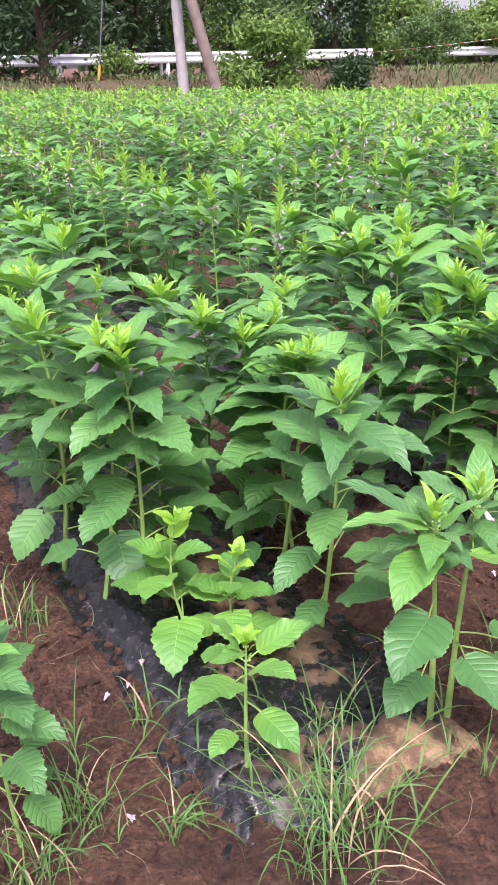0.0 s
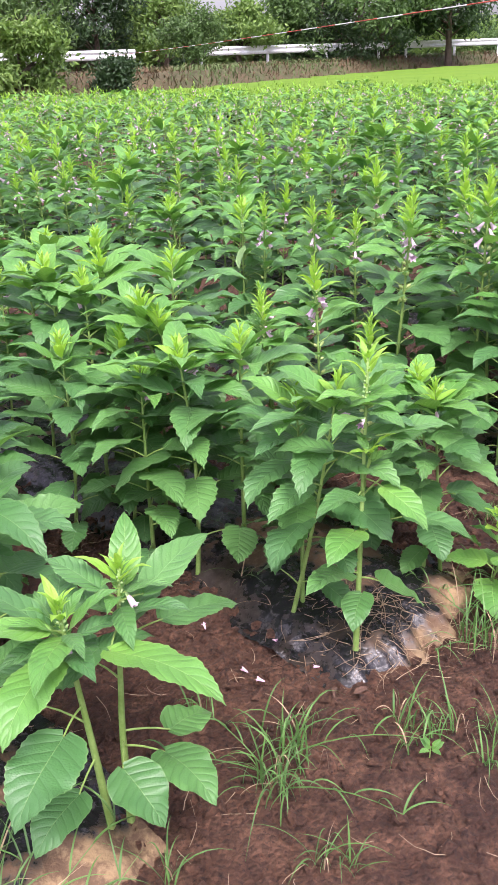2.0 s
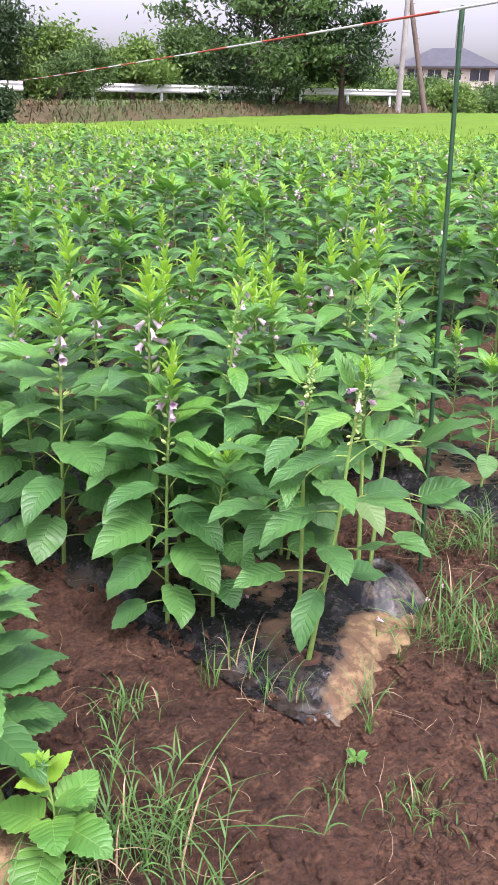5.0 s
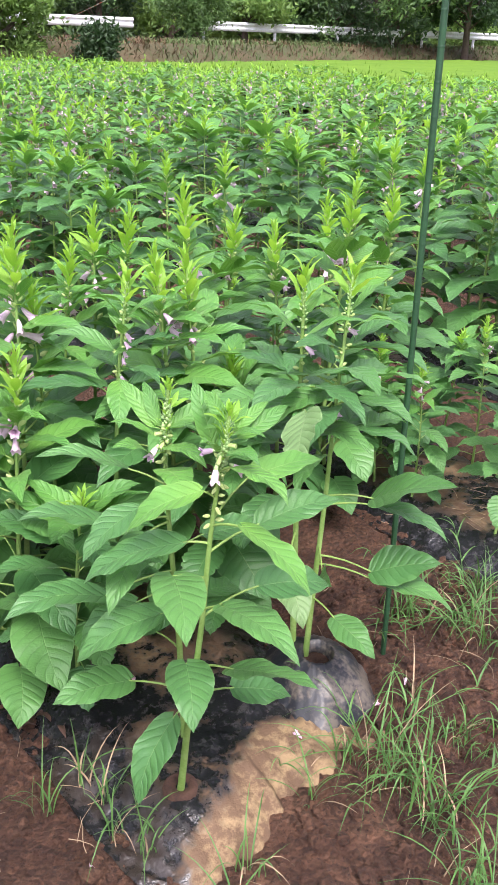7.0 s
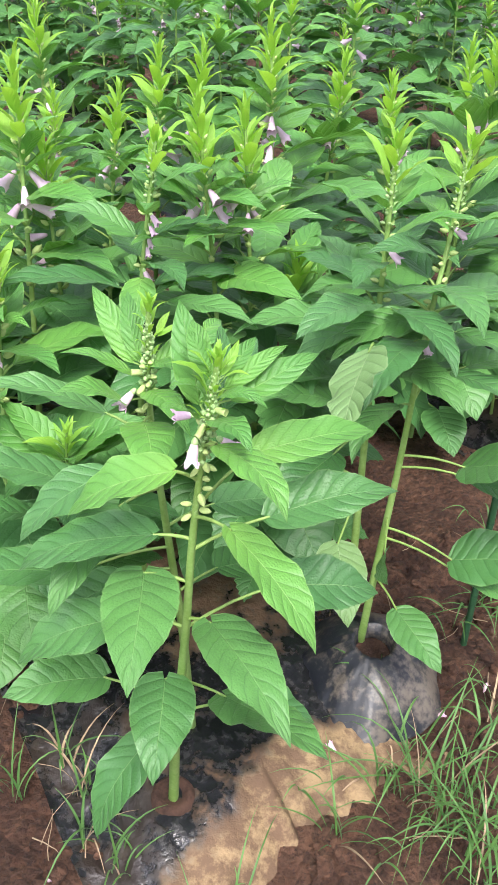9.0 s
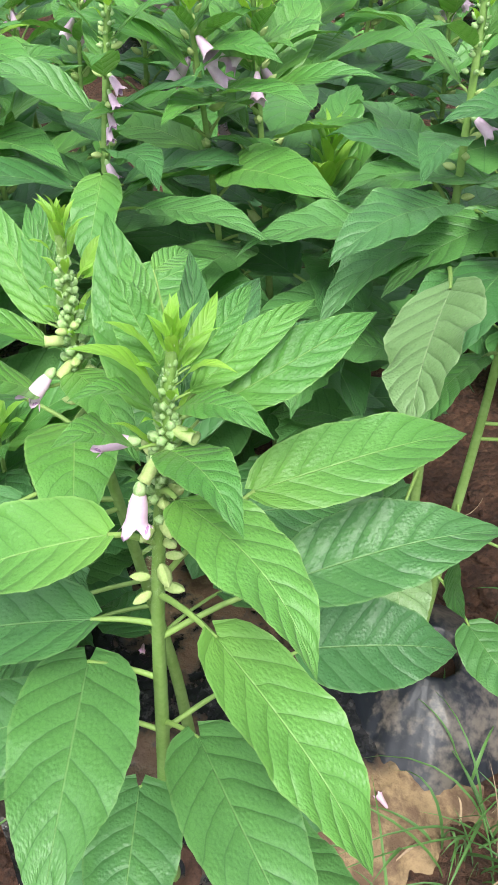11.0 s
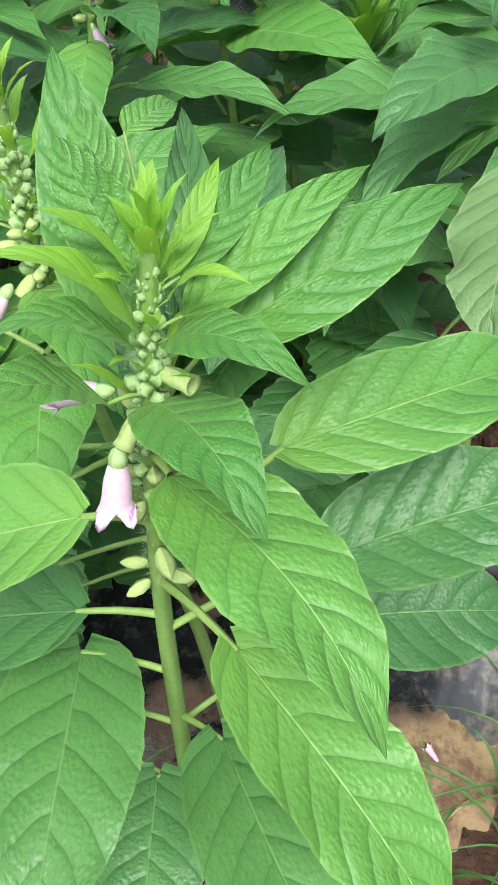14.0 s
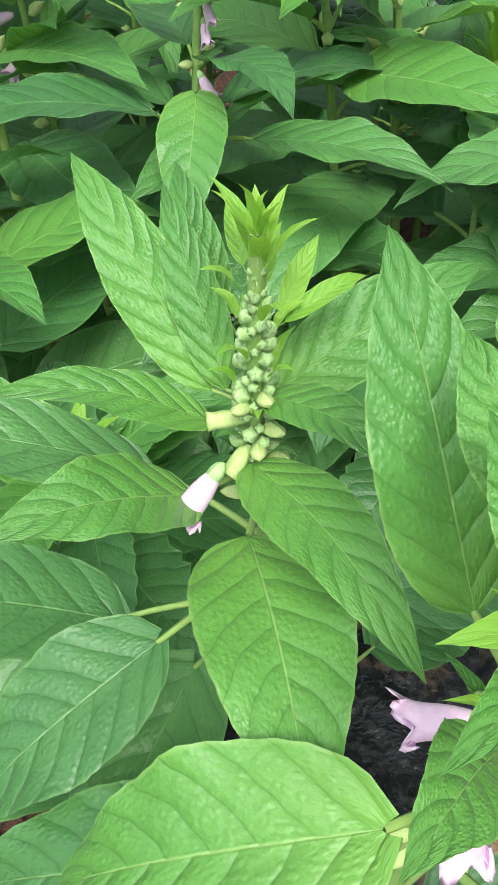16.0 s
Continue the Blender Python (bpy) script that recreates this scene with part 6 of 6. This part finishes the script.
# ---- weeds, litter and clods ----


def grass_clump(x, y, n, tall, spread, seed, lean=(0.0, 0.0), dry=0.10):
    r = np.random.default_rng(seed)
    ob = new("grass_clump")
    ob.location = (x, y, -0.032)
    green, dead, sprawl = Builder(), Builder(), Builder()
    ts = np.linspace(0, 1, 8)

    def grow(b, root, az, h, out, droop, w):
        dx, dy = math.cos(az) * out + lean[0], math.sin(az) * out + lean[1]
        bend = r.normal(0, 0.12) * h
        c = np.stack([root[0] + dx * ts ** 1.4 - math.sin(az) * bend * ts ** 2, root[1] + dy * ts ** 1.4 + math.cos(az) * bend * ts ** 2,
                      root[2] + h * (1.25 * ts - droop * ts ** 2.6)], -1)
        side = np.array([-math.sin(az), math.cos(az), 0]) * w
        taper = np.maximum(0.04, (1 - ts ** 2.2) * np.minimum(1, 0.55 + 2 * ts))[:, None]
        keel = np.array([0, 0, w * 0.5])
        v = np.stack([c - side * taper, c - keel * taper, c + side * taper], 1).reshape(-1, 3)
        uv = np.stack([np.tile([0, 0.5, 1.0], 8), np.repeat(ts, 3)], -1)
        b.add((v, grid_faces(8, 3), uv))

    for i in range(n):
        az = r.uniform(0, 6.28)
        h = tall * r.uniform(0.35, 1.1)
        rx, ry = r.normal(0, spread * 0.27, 2)
        grow(dead if r.random() < dry else green, (rx, ry, 0), az, h, r.uniform(0.15, 1.0) * h, r.uniform(0.2, 1.15), r.uniform(0.0012, 0.0027) * (0.7 + tall * 1.5))
    # low stalks that sprawl, with a blade at each joint
    for i in range(n // 12 if tall > 0.1 else 0):
        az, ln = r.uniform(0, 6.28), tall * r.uniform(0.7, 1.5)
        rx, ry = r.normal(0, spread * 0.2, 2)
        d = np.array([math.cos(az), math.sin(az), 0])
        pts = [np.array([rx, ry, 0.004]) + d * ln * t + np.array([0, 0, ln * (0.75 * t - 0.38 * t * t)]) for t in np.linspace(0, 1, 6)]
        sprawl.add(tube(pts, [0.0016 - 0.0002 * k for k in range(6)], 5))
        for k in range(1, 6):
            for q in range(2 if k == 5 else 1):
                grow(sprawl, pts[k], az + (1 if k % 2 else -1) * r.uniform(0.3, 0.9) + q * 0.9, tall * r.uniform(0.2, 0.4), tall * r.uniform(0.25, 0.5), r.uniform(0.6, 1.3), r.uniform(0.0014, 0.0026))
    for name, b, mat, label in (("green_tuft", green, GRASS, ""), ("dry_tuft", dead, DRY, "dry straw-coloured blades"), ("sprawling_growth", sprawl, GRASS, "low jointed grass stalks")):
        if b.v:
            tagged(part(name, b.mesh(name, [mat]), ob, None, label), label, kind="stuff")
    return tagged(ob, "tuft of thin green grass weeds on bare soil", "grass tuft", "weed tufts")


WEEDS = [(0.42, 1.23, "big"), (0.37, 1.44, "mid"), (-0.03, 1.24, "mid"), (-0.35, 1.78, "mid"), (0.17, 1.25, "few"), (-0.10, 1.40, "few"), (-0.08, 1.12, "mid"),
         (0.69, 1.42, "few"), (0.13, 1.21, "few"), (0.02, 1.49, "few"), (0.90, 1.59, "mid"), (0.94, 1.67, "mid"), (1.23, 1.66, "few"), (1.17, 1.64, "few"),
         (0.99, 1.40, "few"), (1.30, 1.57, "few"), (0.94, 1.41, "few"), (0.92, 2.25, "few"), (1.49, 1.78, "few"), (1.69, 2.05, "mid"), (1.63, 2.10, "mid"),
         (1.27, 1.67, "few"), (1.18, 1.70, "few"), (0.77, 1.80, "few"), (1.35, 1.65, "few"), (1.76, 1.91, "mid"), (1.44, 1.93, "mid")]
WEEDS += [(1.69, 2.47, "bushy"), (1.75, 2.11, "mid"), (1.59, 2.04, "mid"), (2.01, 2.46, "few"), (1.95, 2.56, "few"), (2.05, 2.12, "few"), (2.18, 2.29, "few"),
          (2.20, 2.06, "bushy"), (2.38, 2.12, "few"), (2.58, 2.30, "mid"), (2.52, 2.55, "mid"), (2.66, 3.00, "mid"), (2.84, 3.07, "mid"), (2.84, 2.90, "mid"),
          (2.41, 2.03, "few"), (2.56, 2.44, "mid"), (2.35, 2.50, "few"), (1.88, 2.51, "few"), (2.06, 2.42, "few"), (1.99, 2.52, "few"), (2.22, 2.37, "few"),
          (2.77, 2.94, "mid"), (2.65, 2.62, "bushy"), (2.60, 2.74, "few"), (2.45, 2.58, "mid")]
FORMS = {"big": (110, 0.24, 0.20), "mid": (38, 0.18, 0.10), "few": (11, 0.14, 0.04), "bushy": (70, 0.07, 0.13)}
for i, (x, y, form) in enumerate(WEEDS):
    n, tall, wide = FORMS[form]
    grass_clump(x, y, n, tall, wide, 200 + i)


# the film pushed up round the twin plants
mound = new("film_mound")
mound.matrix_basis = Matrix.Translation((2.400, 2.775, 0.0))
v = []
for i in range(22):
    t = i / 21
    for j in range(65):
        a = 2 * math.pi * (j % 64) / 64
        p = Vector((math.cos(a), math.sin(a), 7.0))
        rad = (0.03 + 0.098 * t) * (1 + 0.22 * noise.noise(p * 1.4) * t)
        crease = (0.009 * (1 - abs(noise.noise(Vector((math.cos(a) * 11, math.sin(a) * 11, t * 1.2))))) ** 3 - 0.003) * (0.3 + t)
        v.append((math.cos(a) * rad * 0.95, math.sin(a) * rad * 1.05, 0.074 * (1 - t ** 1.6) + crease - 0.008 * t - (0.03 if i == 0 else 0)))
b = Builder()
b.add((np.array(v), grid_faces(22, 65), np.tile([[0.27, 1.0]], (len(v), 1))))
part("sheet", b.mesh("sheet", [BARE_FILM]), mound)
hole = blob([(0.0, 0.0), (0.004, 0.02), (0.0, 0.04)], 16)
part("soil_plug", single("soil_plug", hole, CLOD), mound, Matrix.Translation((0, 0, 0.042)))
tagged(mound, "black mulch film stretched over a soil mound", "mulch film")
plug = new("planting_hole")
plug.location = (2.118, 2.508, 0.014)
b = Builder()
b.add(blob([(-0.004, 0.0), (0.002, 0.014), (0.008, 0.022), (0.005, 0.029), (-0.006, 0.034)], 20))
part("soil_plug", b.mesh("soil_plug", [CLOD]), plug)
tagged(plug, "dark crumbly soil in the planting hole of the film", "planting hole")

# clods, straw and crumbs on the bare strip
unit = bmesh.new()
bmesh.ops.create_icosphere(unit, subdivisions=1, radius=1.0)
ICO_V = np.array([tuple(q.co) for q in unit.verts])
ICO_F = np.array([[q.index for q in f.verts] for f in unit.faces])
unit.free()


def strip_place():
    """A place on the bare headland or between the beds."""
    while True:
        x, y = rng.uniform(-0.6, 3.0), rng.uniform(0.95, 3.2)
        a, bb = float(np.dot(N, (x, y))), float(np.dot(V, (x, y)))
        k = math.floor((a - BED_0 + 0.29) / BED_STEP)
        off = a - BED_0 - k * BED_STEP
        if bb < 2.2 and y < 0.55 * x + 2.6 and not (0.02 < off < BED_W - 0.02 and bb > BED_START.get(k, 0.75)):
            return x, y


clods = Builder()
for i in range(9500):
    x, y = strip_place()
    s = 0.0030 + 0.014 * rng.random() ** 4.5
    q = ICO_V * s * rng.uniform(0.6, 1.4, 3) * np.array([1, 1, 0.8]) * (1 + 0.22 * rng.standard_normal((len(ICO_V), 1)))
    clods.add((q + np.array([x, y, rough_height(x, y) + s * 0.3]), ICO_F, np.zeros((len(q), 2))))
for i in range(1500):
    x, y = strip_place()
    s = rng.uniform(0.007, 0.017)
    q = ICO_V * s * rng.uniform(0.7, 1.3, 3) * np.array([1, 1, 0.7]) * (1 + 0.20 * rng.standard_normal((len(ICO_V), 1)))
    clods.add((q + np.array([x, y, rough_height(x, y) + s * 0.2]), ICO_F, np.zeros((len(q), 2))))
tagged(new("soil_clods", clods.mesh("soil_clods", [SOIL], False)), "loose red-brown soil clods and crumbs", "soil clods", kind="stuff")
straw = Builder()
for i in range(700):
    x, y = strip_place()
    if i % 3 == 0:
        x, y = 1.20 + rng.normal(0, 0.10), 1.98 + rng.normal(0, 0.07)
    elif i % 7 == 0:
        x, y = 3.05 + rng.normal(0, 0.15), 3.45 + rng.normal(0, 0.1)
    z = max(rough_height(x, y), rest_z(x, y)) + 0.006
    az, ln = rng.uniform(0, 6.28), rng.uniform(0.02, 0.12)
    bend = rng.normal(0, 0.9)
    pts, p = [], np.array([x, y, z])
    for q in range(6):
        pts.append(p.copy())
        p = p + ln / 5 * np.array([math.cos(az), math.sin(az), rng.normal(0, 0.12)])
        az += bend / 5 + rng.normal(0, 0.12)
    straw.add(tube(pts, np.linspace(0.0010, 0.0004, 6) * rng.uniform(0.6, 1.2), 4))
tagged(new("straw_litter", straw.mesh("straw_litter", [DRY])), "scattered dry straw and dead grass bits", "straw", kind="stuff")

# fallen bells
for x, y in ((-0.08, 1.54), (-0.02, 1.64), (-0.04, 1.58), (0.96, 2.02), (0.89, 1.91), (0.81, 2.08), (1.05, 1.90), (0.92, 1.86), (2.50, 2.70), (2.59, 2.77), (2.345, 2.60), (0.04, 1.25), (1.97, 2.40), (2.03, 2.78)):
    fallen = new("fallen_flower")
    z = max(rough_height(x, y), rest_z(x, y)) + 0.008
    part("corolla", single("corolla", BELL, PETAL), fallen, aim((x, y, z), (rng.normal(), rng.normal(), 0.15), rng.uniform(0.45, 0.7)))
    tagged(fallen, "wilted pink sesame bell fallen on the soil", "fallen flower", "fallen flowers")

# pale turned leaf in the flowering row
P = Close([(1.13, 3.70, 0.0), (1.125, 3.69, 0.40), (1.13, 3.68, 0.70)], 0.0058, "flowering sesame plant with one pale turned leaf")
P.crown(0.64, r, 8, 6)
P.rosette(0.46, r, 7, 0.15, 35)
P.whorl((0.26, 0.34, 0.42), r, 0.14, 10)
P.leaf(0.54, (1.125, 3.64, 0.56), (1.09, 3.52, 0.50), 0.045, 0.55, 0, 35, 0.05, 0.1, 0.0, 0.0, 0.02, UNDER)

# seedlings with a few small leaves
for x, y in ((1.202, 1.604), (2.121, 2.188)):
    seedling = new("weed_seedling")
    seedling.location = (x, y, rough_height(x, y) - 0.004)
    part("stalk", single("stalk", tube([(0, 0, 0), (0.001, 0, 0.018), (0.002, 0.001, 0.032)], [0.0016, 0.0013, 0.001], 6), STEM), seedling)
    for i in range(6):
        az, z = 1.57 * i + 0.4, 0.018 + 0.003 * i
        d0 = Vector((math.cos(az), math.sin(az), 0))
        b0 = Vector((0.002, 0, z)) + d0 * 0.004
        part("leaf", single("leaf", blade(1.0, 0.5, 0.3, 0.08, 0.2, 0.0, 0.02, 8, 2, 50 + i), UPPER), seedling, leaf_matrix(b0, b0 + (0.030 - 0.002 * i) * (d0 + Vector((0, 0, 0.25))), 0, 1.0))
    tagged(seedling, "tiny bright green weed seedling on bare soil", "seedling", "weed seedlings")

# withered leaves beside the film
for i, (x, y) in enumerate([(1.820, 2.727), (1.874, 2.705), (1.078, 1.822), (1.822, 2.790)]):
    for k in range(2):
        withered = new("withered_leaf")
        xx, yy = x + 0.025 * k, y - 0.018 * k
        withered.location = (xx, yy, max(rough_height(xx, yy), rest_z(xx, yy)) + 0.010)
        az = 1.3 * i + 2.1 * k
        part("blade", single("blade", blade(0.036, 0.015, 0.4, 0.30, 1.1, 0.004, 0.14, 12, 3, 70 + 2 * i + k), WITHERED), withered, Matrix.Rotation(az, 4, "Z") @ Matrix.Rotation(0.3, 4, "Y"))
        tagged(withered, "curled brown withered leaf lying on the soil", "withered leaf", "withered leaves")
